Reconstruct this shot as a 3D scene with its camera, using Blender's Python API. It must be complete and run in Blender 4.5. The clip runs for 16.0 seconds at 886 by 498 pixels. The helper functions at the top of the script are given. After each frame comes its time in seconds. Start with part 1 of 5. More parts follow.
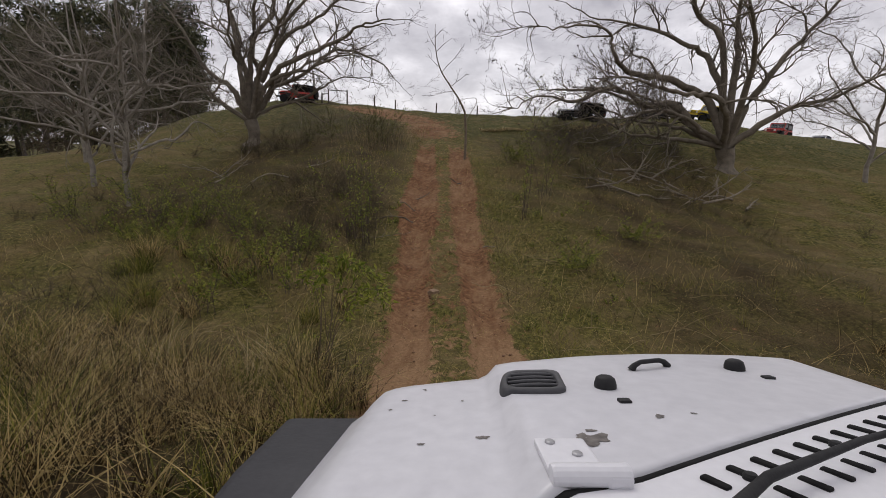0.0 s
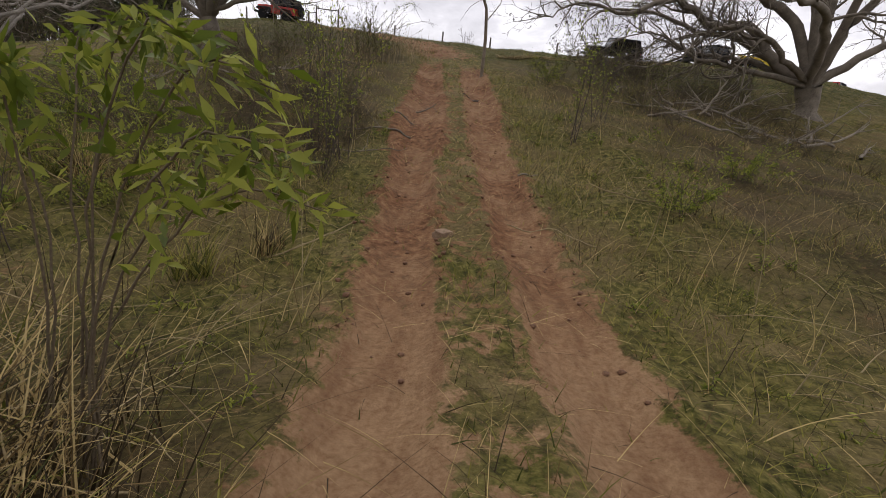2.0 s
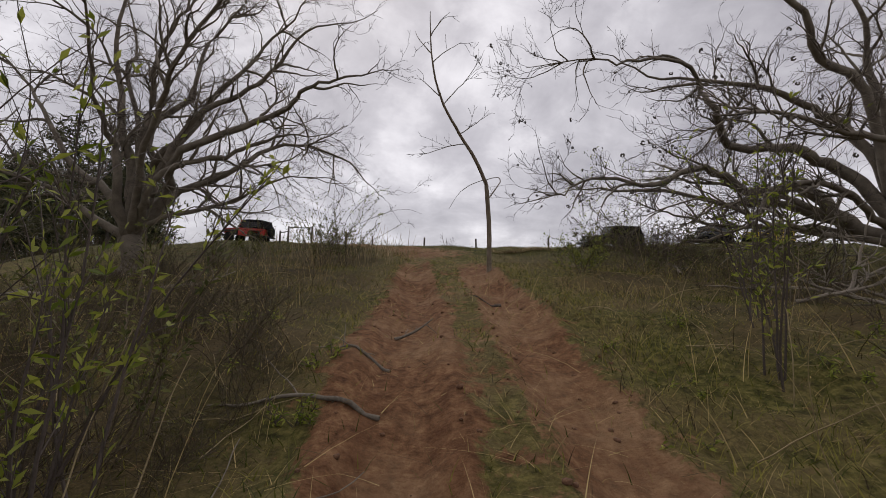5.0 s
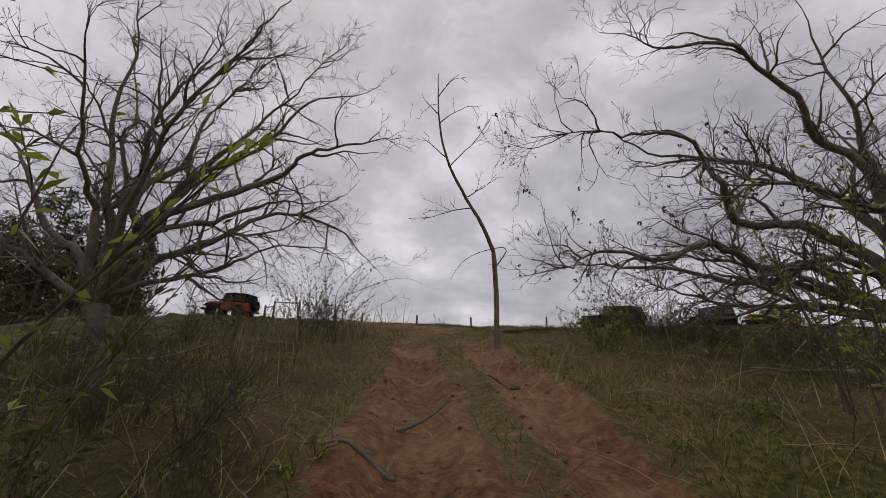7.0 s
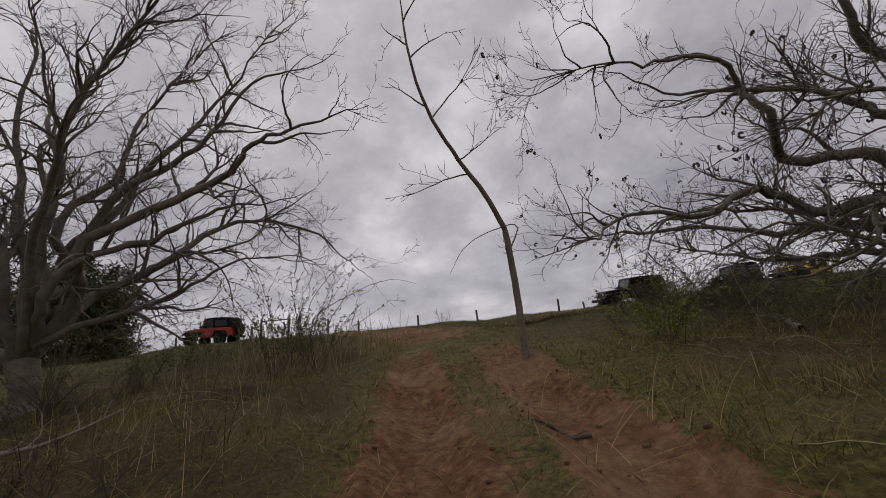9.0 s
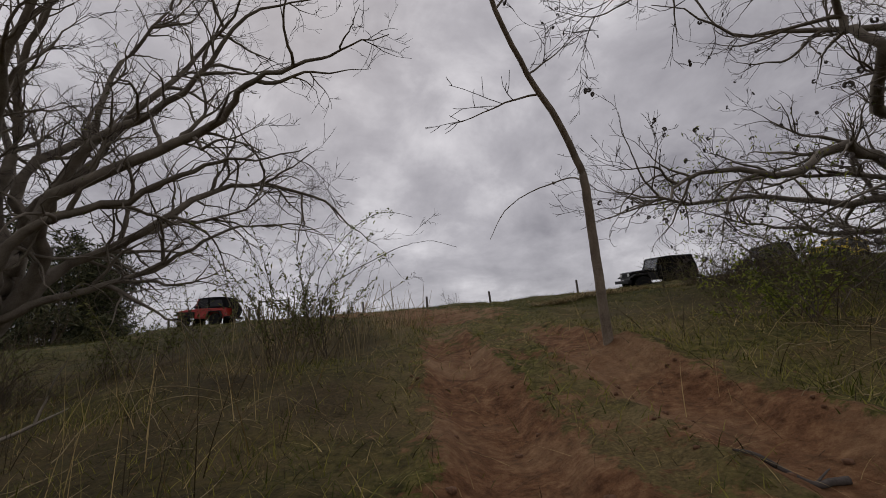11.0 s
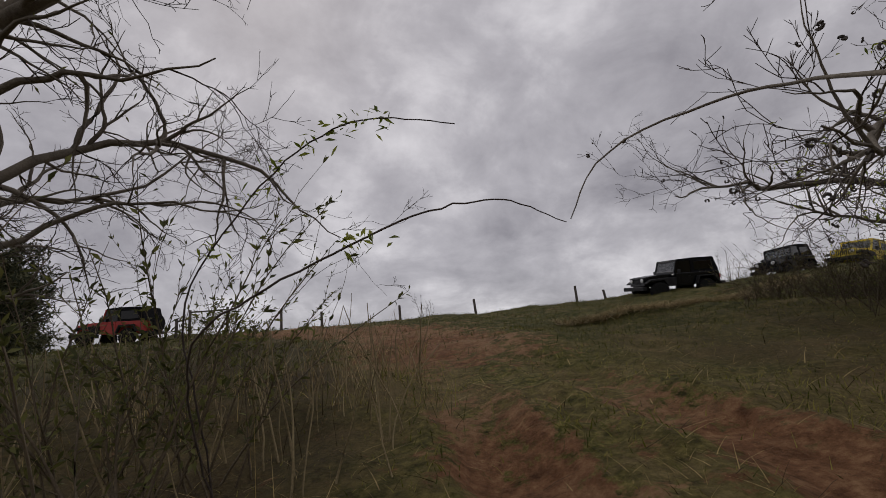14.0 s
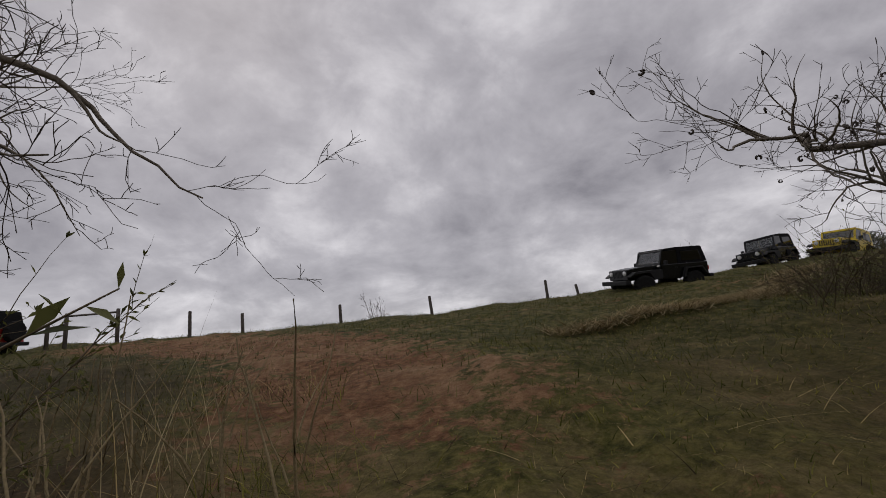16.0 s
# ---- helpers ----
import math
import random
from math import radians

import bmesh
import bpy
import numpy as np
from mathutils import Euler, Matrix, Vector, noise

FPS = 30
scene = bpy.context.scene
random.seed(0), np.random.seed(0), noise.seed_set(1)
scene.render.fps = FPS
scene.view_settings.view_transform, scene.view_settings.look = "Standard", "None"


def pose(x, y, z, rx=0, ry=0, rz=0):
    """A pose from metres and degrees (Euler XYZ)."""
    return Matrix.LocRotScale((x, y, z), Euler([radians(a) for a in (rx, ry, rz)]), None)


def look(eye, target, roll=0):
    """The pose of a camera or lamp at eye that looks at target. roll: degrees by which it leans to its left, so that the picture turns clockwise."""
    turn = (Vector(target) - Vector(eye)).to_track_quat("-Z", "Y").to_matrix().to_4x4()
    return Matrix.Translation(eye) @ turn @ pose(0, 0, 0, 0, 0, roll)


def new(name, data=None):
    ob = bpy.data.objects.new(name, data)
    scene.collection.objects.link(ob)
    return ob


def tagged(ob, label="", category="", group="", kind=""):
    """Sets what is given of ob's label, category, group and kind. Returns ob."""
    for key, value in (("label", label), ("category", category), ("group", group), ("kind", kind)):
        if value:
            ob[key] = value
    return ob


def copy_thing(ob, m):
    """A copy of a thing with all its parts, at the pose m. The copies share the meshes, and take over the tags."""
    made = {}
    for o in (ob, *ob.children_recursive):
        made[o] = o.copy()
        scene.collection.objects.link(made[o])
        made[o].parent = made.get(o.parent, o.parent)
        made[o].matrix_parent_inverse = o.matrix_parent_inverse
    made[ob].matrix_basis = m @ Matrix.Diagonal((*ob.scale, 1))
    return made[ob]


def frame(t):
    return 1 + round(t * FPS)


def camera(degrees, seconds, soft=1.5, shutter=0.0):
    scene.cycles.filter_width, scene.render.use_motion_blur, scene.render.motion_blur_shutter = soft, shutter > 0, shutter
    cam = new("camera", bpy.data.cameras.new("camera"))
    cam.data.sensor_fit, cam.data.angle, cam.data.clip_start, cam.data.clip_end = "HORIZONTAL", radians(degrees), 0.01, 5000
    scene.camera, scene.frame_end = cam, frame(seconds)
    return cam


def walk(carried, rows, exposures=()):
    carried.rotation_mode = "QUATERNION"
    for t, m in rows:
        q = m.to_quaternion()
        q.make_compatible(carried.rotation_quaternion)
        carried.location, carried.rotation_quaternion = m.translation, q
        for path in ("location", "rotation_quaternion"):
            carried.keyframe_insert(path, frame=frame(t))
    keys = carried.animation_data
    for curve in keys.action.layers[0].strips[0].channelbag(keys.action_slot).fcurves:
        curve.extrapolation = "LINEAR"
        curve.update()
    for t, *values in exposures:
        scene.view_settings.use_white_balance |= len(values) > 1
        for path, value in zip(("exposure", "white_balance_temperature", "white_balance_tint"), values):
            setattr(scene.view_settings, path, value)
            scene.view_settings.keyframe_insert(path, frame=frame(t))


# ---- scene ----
cam = camera(91.0, 16.0, soft=0.9)
PATH = [
    (0, (1.912, 0.254, 2.112), (1.757, 2.198, 1.670), 2.5),
    (0.5, (1.819, 1.362, 1.821), (1.684, 3.305, 1.368), 2.2),
    (1, (1.660, 2.513, 1.530), (1.535, 4.457, 1.076), 3.8),
    (1.5, (1.477, 3.681, 1.117), (1.355, 5.625, 0.664), 3.6),
    (2, (1.212, 5.021, 0.151), (1.105, 6.926, -0.447), 6.0),
    (2.5, (1.180, 6.288, 0.268), (1.028, 8.174, -0.381), 1.4),
    (3, (0.834, 7.393, 0.057), (0.716, 9.353, -0.321), 6.7),
    (3.5, (0.707, 8.714, -0.185), (0.539, 10.706, -0.239), 6.4),
    (4, (0.601, 9.990, -0.245), (0.442, 11.983, -0.272), 4.2),
    (4.5, (0.276, 11.149, 0.119), (0.143, 13.136, 0.312), 4.9),
    (5, (0.295, 11.959, 0.369), (0.189, 13.931, 0.680), 0.4),
    (5.2, (0.228, 12.233, 0.388), (0.153, 14.188, 0.800), 0.3),
    (7.3, (-0.196, 13.428, 0.329), (-0.256, 15.311, 0.998), 1.1),
    (7.5, (-0.266, 13.713, 0.314), (-0.329, 15.602, 0.967), 0.7),
    (8, (-0.306, 14.432, 0.527), (-0.369, 16.332, 1.148), -0.2),
    (8.5, (-0.290, 15.105, 0.887), (-0.340, 16.999, 1.528), -2.6),
    (9, (-0.232, 15.891, 1.172), (-0.264, 17.786, 1.808), -6.6),
    (9.5, (-0.386, 16.660, 1.324), (-0.378, 18.570, 1.918), -0.8),
    (9.7, (-0.488, 16.964, 1.354), (-0.481, 18.880, 1.926), 0.5),
    (11.8, (-1.664, 18.719, 1.567), (-1.714, 20.634, 2.144), -9.4),
    (12, (-1.794, 19.046, 1.659), (-1.828, 20.954, 2.256), -6.7),
    (12.5, (-1.927, 19.996, 1.979), (-1.932, 21.898, 2.598), -5.3),
    (13, (-1.929, 20.894, 2.266), (-1.858, 22.792, 2.893), -8.0),
    (13.5, (-2.001, 21.733, 2.479), (-1.880, 23.636, 3.082), -4.9),
    (14, (-1.992, 22.518, 2.708), (-1.856, 24.434, 3.268), -7.1),
    (14.5, (-2.091, 23.273, 2.807), (-1.911, 25.182, 3.375), -2.5),
    (15, (-2.100, 24.209, 3.016), (-1.865, 26.120, 3.556), -4.5),
    (15.5, (-1.768, 25.148, 3.364), (-1.483, 27.059, 3.883), -6.1),
    (16, (-1.478, 26.209, 3.390), (-1.147, 28.113, 3.904), -8.5),
]
EXPOSURES = [(0.0, 0.55), (1.5, 0.62), (2.0, 0.9), (2.5, 1.2), (3.0, 1.05), (3.5, 0.85), (5.0, 0.4), (7.3, 0.08), (9.0, -0.04), (16.0, -0.08)]
walk(cam, [(t, look(eye, target, roll)) for t, eye, target, roll in PATH], EXPOSURES)

# ---- world and light ----
SUN_EL, SUN_AZ = 48.0, -20.0
world = bpy.data.worlds.new("overcast_sky")
scene.world = world
world.use_nodes = True


def build_sky():
    nt = world.node_tree
    nt.nodes.clear()
    N, L = nt.nodes.new, nt.links.new
    out, bg = N("ShaderNodeOutputWorld"), N("ShaderNodeBackground")
    tc = N("ShaderNodeTexCoord")
    sky = N("ShaderNodeTexSky")
    sky.sky_type, sky.sun_disc = 'NISHITA', False
    sky.sun_elevation, sky.sun_rotation = radians(SUN_EL), radians(SUN_AZ)
    # flatten the direction on to a cloud layer: xy / (z + c)
    sep, add = N("ShaderNodeSeparateXYZ"), N("ShaderNodeMath")
    add.operation = 'ADD'
    add.inputs[1].default_value = 0.42
    absz = N("ShaderNodeMath")
    absz.operation = 'ABSOLUTE'
    L(tc.outputs["Generated"], sep.inputs[0])
    L(sep.outputs[2], absz.inputs[0])
    L(absz.outputs[0], add.inputs[0])
    comb = N("ShaderNodeCombineXYZ")
    for i in range(2):
        d = N("ShaderNodeMath")
        d.operation = 'DIVIDE'
        L(sep.outputs[i], d.inputs[0])
        L(add.outputs[0], d.inputs[1])
        L(d.outputs[0], comb.inputs[i])
    n1, n2 = N("ShaderNodeTexNoise"), N("ShaderNodeTexNoise")
    for n, sc, det, ro in ((n1, 1.55, 8.0, 0.58), (n2, 5.0, 6.0, 0.6)):
        n.inputs["Scale"].default_value, n.inputs["Detail"].default_value = sc, det
        n.inputs["Roughness"].default_value = ro
        n.inputs["Distortion"].default_value = 0.35
        L(comb.outputs[0], n.inputs["Vector"])
    mixn = N("ShaderNodeMix")
    mixn.data_type = 'FLOAT'
    mixn.inputs[0].default_value = 0.3
    L(n1.outputs[0], mixn.inputs[2])
    L(n2.outputs[0], mixn.inputs[3])
    ramp = N("ShaderNodeValToRGB")
    L(mixn.outputs[0], ramp.inputs[0])
    r = ramp.color_ramp
    r.elements[0].position, r.elements[0].color = 0.34, (0.26, 0.243, 0.265, 1)
    r.elements[1].position, r.elements[1].color = 0.66, (0.85, 0.82, 0.845, 1)
    e = r.elements.new(0.5)
    e.color = (0.475, 0.453, 0.48, 1)
    mx = N("ShaderNodeMix")
    mx.data_type = 'RGBA'
    mx.inputs[0].default_value = 0.93
    sc = N("ShaderNodeMix")
    sc.data_type, sc.blend_type = 'RGBA', 'MULTIPLY'
    sc.inputs[0].default_value = 1.0
    L(sky.outputs[0], sc.inputs[6])
    sc.inputs[7].default_value = (0.1, 0.1, 0.1, 1)
    L(sc.outputs[2], mx.inputs[6])
    L(ramp.outputs[0], mx.inputs[7])
    L(mx.outputs[2], bg.inputs[0])
    bg.inputs[1].default_value = 1.0
    L(bg.outputs[0], out.inputs[0])


build_sky()
sun = new("sun", bpy.data.lights.new("sun", 'SUN'))
sun.data.energy, sun.data.angle, sun.data.color = 0.6, radians(25), (1.0, 0.96, 0.9)
sun.matrix_world = look((math.sin(radians(SUN_AZ)) * 50, math.cos(radians(SUN_AZ)) * 50, math.tan(radians(SUN_EL)) * 50), (0, 0, 0))


# ---- materials ----
def material(name, c1, c2, scale=6.0, rough=0.8, bump=0.2, metal=0.0, fine=60.0, spec=0.3, island=0.0, obj_random=0.0, c3=None, thin=0.0):
    """Two colours mixed by noise at two scales, with bump and an even roughness."""
    m = bpy.data.materials.new(name)
    m.use_nodes = True
    nt = m.node_tree
    N, L = nt.nodes.new, nt.links.new
    b = nt.nodes["Principled BSDF"]
    b.inputs["Roughness"].default_value, b.inputs["Metallic"].default_value = rough, metal
    b.inputs["Specular IOR Level"].default_value = spec
    tc = N("ShaderNodeTexCoord")
    big, small = N("ShaderNodeTexNoise"), N("ShaderNodeTexNoise")
    for n, s in ((big, scale), (small, fine)):
        n.inputs["Scale"].default_value, n.inputs["Detail"].default_value = s, 5.0
        L(tc.outputs["Object"], n.inputs["Vector"])
    mix = N("ShaderNodeMath")
    mix.operation = 'MULTIPLY_ADD'
    mix.inputs[1].default_value = 0.45
    L(small.outputs[0], mix.inputs[0])
    half = N("ShaderNodeMath")
    half.operation = 'MULTIPLY'
    half.inputs[1].default_value = 0.55
    L(big.outputs[0], half.inputs[0])
    L(half.outputs[0], mix.inputs[2])
    fac = mix.outputs[0]
    if island or obj_random:
        src = N("ShaderNodeNewGeometry").outputs["Random Per Island"] if island else N("ShaderNodeObjectInfo").outputs["Random"]
        ad = N("ShaderNodeMath")
        ad.operation = 'MULTIPLY_ADD'
        L(src, ad.inputs[0])
        ad.inputs[1].default_value = island or obj_random
        sb = N("ShaderNodeMath")
        sb.operation = 'SUBTRACT'
        L(fac, sb.inputs[0])
        sb.inputs[1].default_value = (island or obj_random) / 2
        L(sb.outputs[0], ad.inputs[2])
        fac = ad.outputs[0]
    ramp = N("ShaderNodeValToRGB")
    r = ramp.color_ramp
    r.elements[0].position, r.elements[0].color = 0.32, (*c1, 1)
    r.elements[1].position, r.elements[1].color = 0.68, (*c2, 1)
    if c3:
        e = r.elements.new(0.5)
        e.color = (*c3, 1)
    L(fac, ramp.inputs[0])
    L(ramp.outputs[0], b.inputs["Base Color"])
    if bump:
        bp = N("ShaderNodeBump")
        bp.inputs["Strength"].default_value, bp.inputs["Distance"].default_value = bump, 0.02
        L(mix.outputs[0], bp.inputs["Height"])
        L(bp.outputs[0], b.inputs["Normal"])
    if thin:
        # thin leaves and blades let light through
        out = nt.nodes["Material Output"]
        tr, ms = N("ShaderNodeBsdfTranslucent"), N("ShaderNodeMixShader")
        ms.inputs[0].default_value = thin
        L(ramp.outputs[0], tr.inputs[0])
        L(b.outputs[0], ms.inputs[1])
        L(tr.outputs[0], ms.inputs[2])
        L(ms.outputs[0], out.inputs[0])
    return m


def glass(name):
    m = bpy.data.materials.new(name)
    m.use_nodes = True
    b = m.node_tree.nodes["Principled BSDF"]
    b.inputs["Base Color"].default_value = (0.5, 0.53, 0.55, 1)
    b.inputs["Roughness"].default_value, b.inputs["Transmission Weight"].default_value = 0.03, 0.9
    return m


BARK = material("grey_bark", (0.09, 0.075, 0.058), (0.25, 0.215, 0.17), 3.0, 0.9, 0.6, fine=40)
BARK_DARK = material("dark_bark", (0.05, 0.042, 0.038), (0.14, 0.12, 0.105), 3.0, 0.9, 0.6, fine=40)
BARK_PALE = material("pale_bark", (0.13, 0.115, 0.095), (0.36, 0.325, 0.275), 3.0, 0.9, 0.5, fine=40)
BARK_DEAD = material("bleached_dead_wood", (0.12, 0.1, 0.078), (0.3, 0.26, 0.205), 3.0, 0.9, 0.5, fine=40)
BARK_TAN = material("smooth_tan_bark", (0.115, 0.09, 0.066), (0.3, 0.25, 0.19), 4.0, 0.85, 0.4, fine=50)
TWIG = material("twig", (0.05, 0.04, 0.035), (0.12, 0.095, 0.08), 3.0, 0.9, 0.0)
GRASS = material("green_grass", (0.05, 0.06, 0.009), (0.29, 0.26, 0.06), 0.35, 0.75, 0.0, fine=3.0, island=0.6, c3=(0.12, 0.124, 0.02), thin=0.4)
PASTURE = material("grazed_pasture", (0.04, 0.046, 0.009), (0.16, 0.145, 0.042), 0.35, 0.8, 0.0, fine=3.0, island=0.5, c3=(0.078, 0.082, 0.018), thin=0.35)
STRAW = material("dry_straw", (0.03, 0.02, 0.007), (0.5, 0.38, 0.17), 0.9, 0.8, 0.0, fine=4.0, island=0.9, c3=(0.17, 0.112, 0.042), thin=0.35)
FRESH = material("fresh_green_leaf", (0.1, 0.135, 0.013), (0.34, 0.36, 0.065), 0.8, 0.6, 0.0, fine=3.0, island=0.5, thin=0.45)
DARKTWIG = material("damp_brown_stem", (0.04, 0.03, 0.02), (0.12, 0.09, 0.056), 2.0, 0.9, 0.0)
WEEDSTEM = material("brown_weed_stem", (0.07, 0.052, 0.034), (0.19, 0.15, 0.095), 2.0, 0.9, 0.0)
WEED = material("weed_leaf", (0.055, 0.062, 0.018), (0.18, 0.18, 0.055), 0.8, 0.65, 0.0, fine=3.0, island=0.5, thin=0.4)
PINE = material("pine_needle", (0.026, 0.034, 0.016), (0.12, 0.115, 0.055), 0.4, 0.8, 0.0, fine=3.0, island=0.4)
POST = material("weathered_post", (0.06, 0.05, 0.045), (0.16, 0.14, 0.12), 5.0, 0.9, 0.4)
TYRE = material("tyre_rubber", (0.01, 0.01, 0.01), (0.024, 0.024, 0.024), 8.0, 0.9, 0.2, spec=0.12)
TRIM = material("black_plastic", (0.012, 0.012, 0.013), (0.026, 0.026, 0.027), 8.0, 0.6, 0.15, spec=0.22)
FLARE = material("charcoal_flare", (0.028, 0.028, 0.033), (0.045, 0.045, 0.05), 6.0, 0.62, 0.1)
WHITE = material("white_car_paint", (0.66, 0.66, 0.69), (0.74, 0.74, 0.77), 2.0, 0.3, 0.0, spec=0.5)
RED = material("red_car_paint", (0.35, 0.02, 0.015), (0.45, 0.035, 0.025), 2.0, 0.35, 0.0, spec=0.5)
BLACKP = material("black_car_paint", (0.004, 0.005, 0.006), (0.009, 0.01, 0.011), 2.0, 0.22, 0.0, spec=0.28)
YELLOW = material("yellow_car_paint", (0.55, 0.4, 0.01), (0.65, 0.48, 0.02), 2.0, 0.35, 0.0, spec=0.5)
SOFTTOP = material("black_canvas", (0.006, 0.006, 0.007), (0.016, 0.016, 0.017), 12.0, 0.9, 0.2, spec=0.1)
STEEL = material("dull_steel", (0.35, 0.35, 0.36), (0.5, 0.5, 0.51), 8.0, 0.4, 0.05, metal=0.8)
LAMP = material("lamp_lens", (0.6, 0.6, 0.6), (0.75, 0.75, 0.75), 8.0, 0.15, 0.0, spec=0.6)
GLASS = glass("window_glass")
TINTED = material("tinted_window", (0.004, 0.004, 0.005), (0.007, 0.007, 0.008), 2.0, 0.08, 0.0, spec=0.35)


# ---- building helpers ----
def mesh_object(name, verts, faces, mat, parent=None, label="", smooth=False):
    me = bpy.data.meshes.new(name)
    me.from_pydata([tuple(v) for v in verts], [], [tuple(f) for f in faces])
    me.materials.append(mat)
    if smooth:
        me.polygons.foreach_set("use_smooth", [True] * len(me.polygons))
    me.update()
    ob = new(name, me)
    if parent is not None:
        ob.parent = parent
    return tagged(ob, label)


def array_object(name, verts, tris, mat, parent=None, label="", smooth=False):
    """A mesh from numpy arrays of vertices (n, 3) and triangles (m, 3)."""
    me = bpy.data.meshes.new(name)
    verts, tris = np.asarray(verts, np.float32), np.asarray(tris, np.int32)
    me.vertices.add(len(verts))
    me.vertices.foreach_set("co", verts.ravel())
    me.loops.add(tris.size)
    me.loops.foreach_set("vertex_index", tris.ravel())
    me.polygons.add(len(tris))
    me.polygons.foreach_set("loop_start", np.arange(len(tris), dtype=np.int32) * tris.shape[1])
    if smooth:
        me.polygons.foreach_set("use_smooth", np.ones(len(tris), bool))
    me.update(calc_edges=True)
    me.validate()
    me.materials.append(mat)
    ob = new(name, me)
    if parent is not None:
        ob.parent = parent
    return tagged(ob, label)


def part(name, bm, mat, parent, label="", smooth=False):
    me = bpy.data.meshes.new(name)
    bmesh.ops.recalc_face_normals(bm, faces=bm.faces)
    bm.to_mesh(me)
    bm.free()
    me.materials.append(mat)
    if smooth:
        me.polygons.foreach_set("use_smooth", [True] * len(me.polygons))
    ob = new(name, me)
    ob.parent = parent
    return tagged(ob, label)


def box(bm, x0, x1, y0, y1, z0, z1, bevel=0.0, m=None):
    got = bmesh.ops.create_cube(bm, size=1.0, matrix=Matrix.LocRotScale(((x0 + x1) / 2, (y0 + y1) / 2, (z0 + z1) / 2), None, (x1 - x0, y1 - y0, z1 - z0)))
    vs = got["verts"]
    if bevel:
        es = list({e for v in vs for e in v.link_edges})
        r = bmesh.ops.bevel(bm, geom=es, offset=bevel, segments=2, affect='EDGES', profile=0.6)
        vs = list({v for f in r["faces"] for v in f.verts} | {v for v in vs if v.is_valid})
    if m is not None:
        bmesh.ops.transform(bm, matrix=m, verts=vs)
    return vs


def prism(bm, outline, x0, x1, bevel=0.0):
    """A side outline of (y, z) points drawn out from x0 to x1."""
    a = [bm.verts.new((x0, y, z)) for y, z in outline]
    b = [bm.verts.new((x1, y, z)) for y, z in outline]
    n = len(outline)
    fs = [bm.faces.new(a), bm.faces.new(b[::-1])]
    for i in range(n):
        fs.append(bm.faces.new((a[i], b[i], b[(i + 1) % n], a[(i + 1) % n])))
    if bevel:
        bmesh.ops.recalc_face_normals(bm, faces=fs)
        es = list({e for f in fs for e in f.edges})
        bmesh.ops.bevel(bm, geom=es, offset=bevel, segments=2, affect='EDGES', profile=0.6)


def lathe(bm, profile, n, m):
    """Turns (radius, height) pairs about z, then moves by m."""
    rings = []
    for r, z in profile:
        rings.append([bm.verts.new(m @ Vector((r * math.cos(2 * math.pi * i / n), r * math.sin(2 * math.pi * i / n), z))) for i in range(n)])
    for a, b in zip(rings, rings[1:]):
        for i in range(n):
            bm.faces.new((a[i], a[(i + 1) % n], b[(i + 1) % n], b[i]))
    if profile[0][0] > 0:
        bm.faces.new(rings[0][::-1])
    if profile[-1][0] > 0:
        bm.faces.new(rings[-1])


class Tubes:
    """Collects tapered tubes along polylines into one pair of arrays."""

    def __init__(self):
        self.v, self.f, self.n = [], [], 0

    def add(self, pts, radii, sides):
        pts = np.asarray(pts, float)
        k = len(pts)
        tan = np.gradient(pts, axis=0)
        tan /= np.linalg.norm(tan, axis=1, keepdims=True) + 1e-9
        ref = np.where(np.abs(tan[:, 2:3]) < 0.9, [[0, 0, 1.0]], [[1.0, 0, 0]])
        a = np.cross(tan, ref)
        a /= np.linalg.norm(a, axis=1, keepdims=True) + 1e-9
        b = np.cross(tan, a)
        ang = np.arange(sides) * 2 * math.pi / sides
        ring = a[:, None] * np.cos(ang)[None, :, None] + b[:, None] * np.sin(ang)[None, :, None]
        self.v.append((pts[:, None] + ring * np.asarray(radii)[:, None, None]).reshape(-1, 3))
        i = np.arange(k - 1)[:, None] * sides + np.arange(sides)[None]
        j = np.arange(k - 1)[:, None] * sides + (np.arange(sides)[None] + 1) % sides
        q1 = np.stack([i, j, j + sides], -1).reshape(-1, 3)
        q2 = np.stack([i, j + sides, i + sides], -1).reshape(-1, 3)
        self.f.append(np.concatenate([q1, q2]) + self.n)
        self.n += k * sides

    def make(self, name, mat, parent=None, label=""):
        return array_object(name, np.concatenate(self.v), np.concatenate(self.f), mat, parent, label, smooth=True)


# ---- the lie of the land ----
PROF_Y = [-95, -35, -14, -4.7, 0, 2.4, 4.7, 7.1, 9.4, 10.9, 13.7, 15.9, 17.9, 20.9, 25, 28.3, 35.4, 43.7, 47.2, 52, 71, 140, 470, 3500]
PROF_Z = [7.0, 5.9, 3.1, 1.06, 0.18, -0.47, -1.36, -1.77, -1.89, -1.68, -1.06, -0.59, 0.0, 0.77, 1.71, 2.36, 3.66, 5.2, 5.7, 6.0, 5.4, 0.0, -14.0, -70.0]


BROW_X = [-45, -31, -26, -21, -16, -10, -4, 2, 8, 14, 20, 30]
BROW_NEAR = [3.5, 4.0, 4.0, 3.6, 2.7, 1.6, 2.1, 2.0, 1.4, 1.3, 2.4, 1.2]
BROW_RISE = [-5.5, -3.2, -1.8, -0.1, 0.25, 0.26, 0.0, -0.08, 0.0, 0.1, 0.25, -0.5]


def smooth_step(a, b, x):
    t = np.clip((x - a) / (b - a), 0, 1)
    return t * t * (3 - 2 * t)


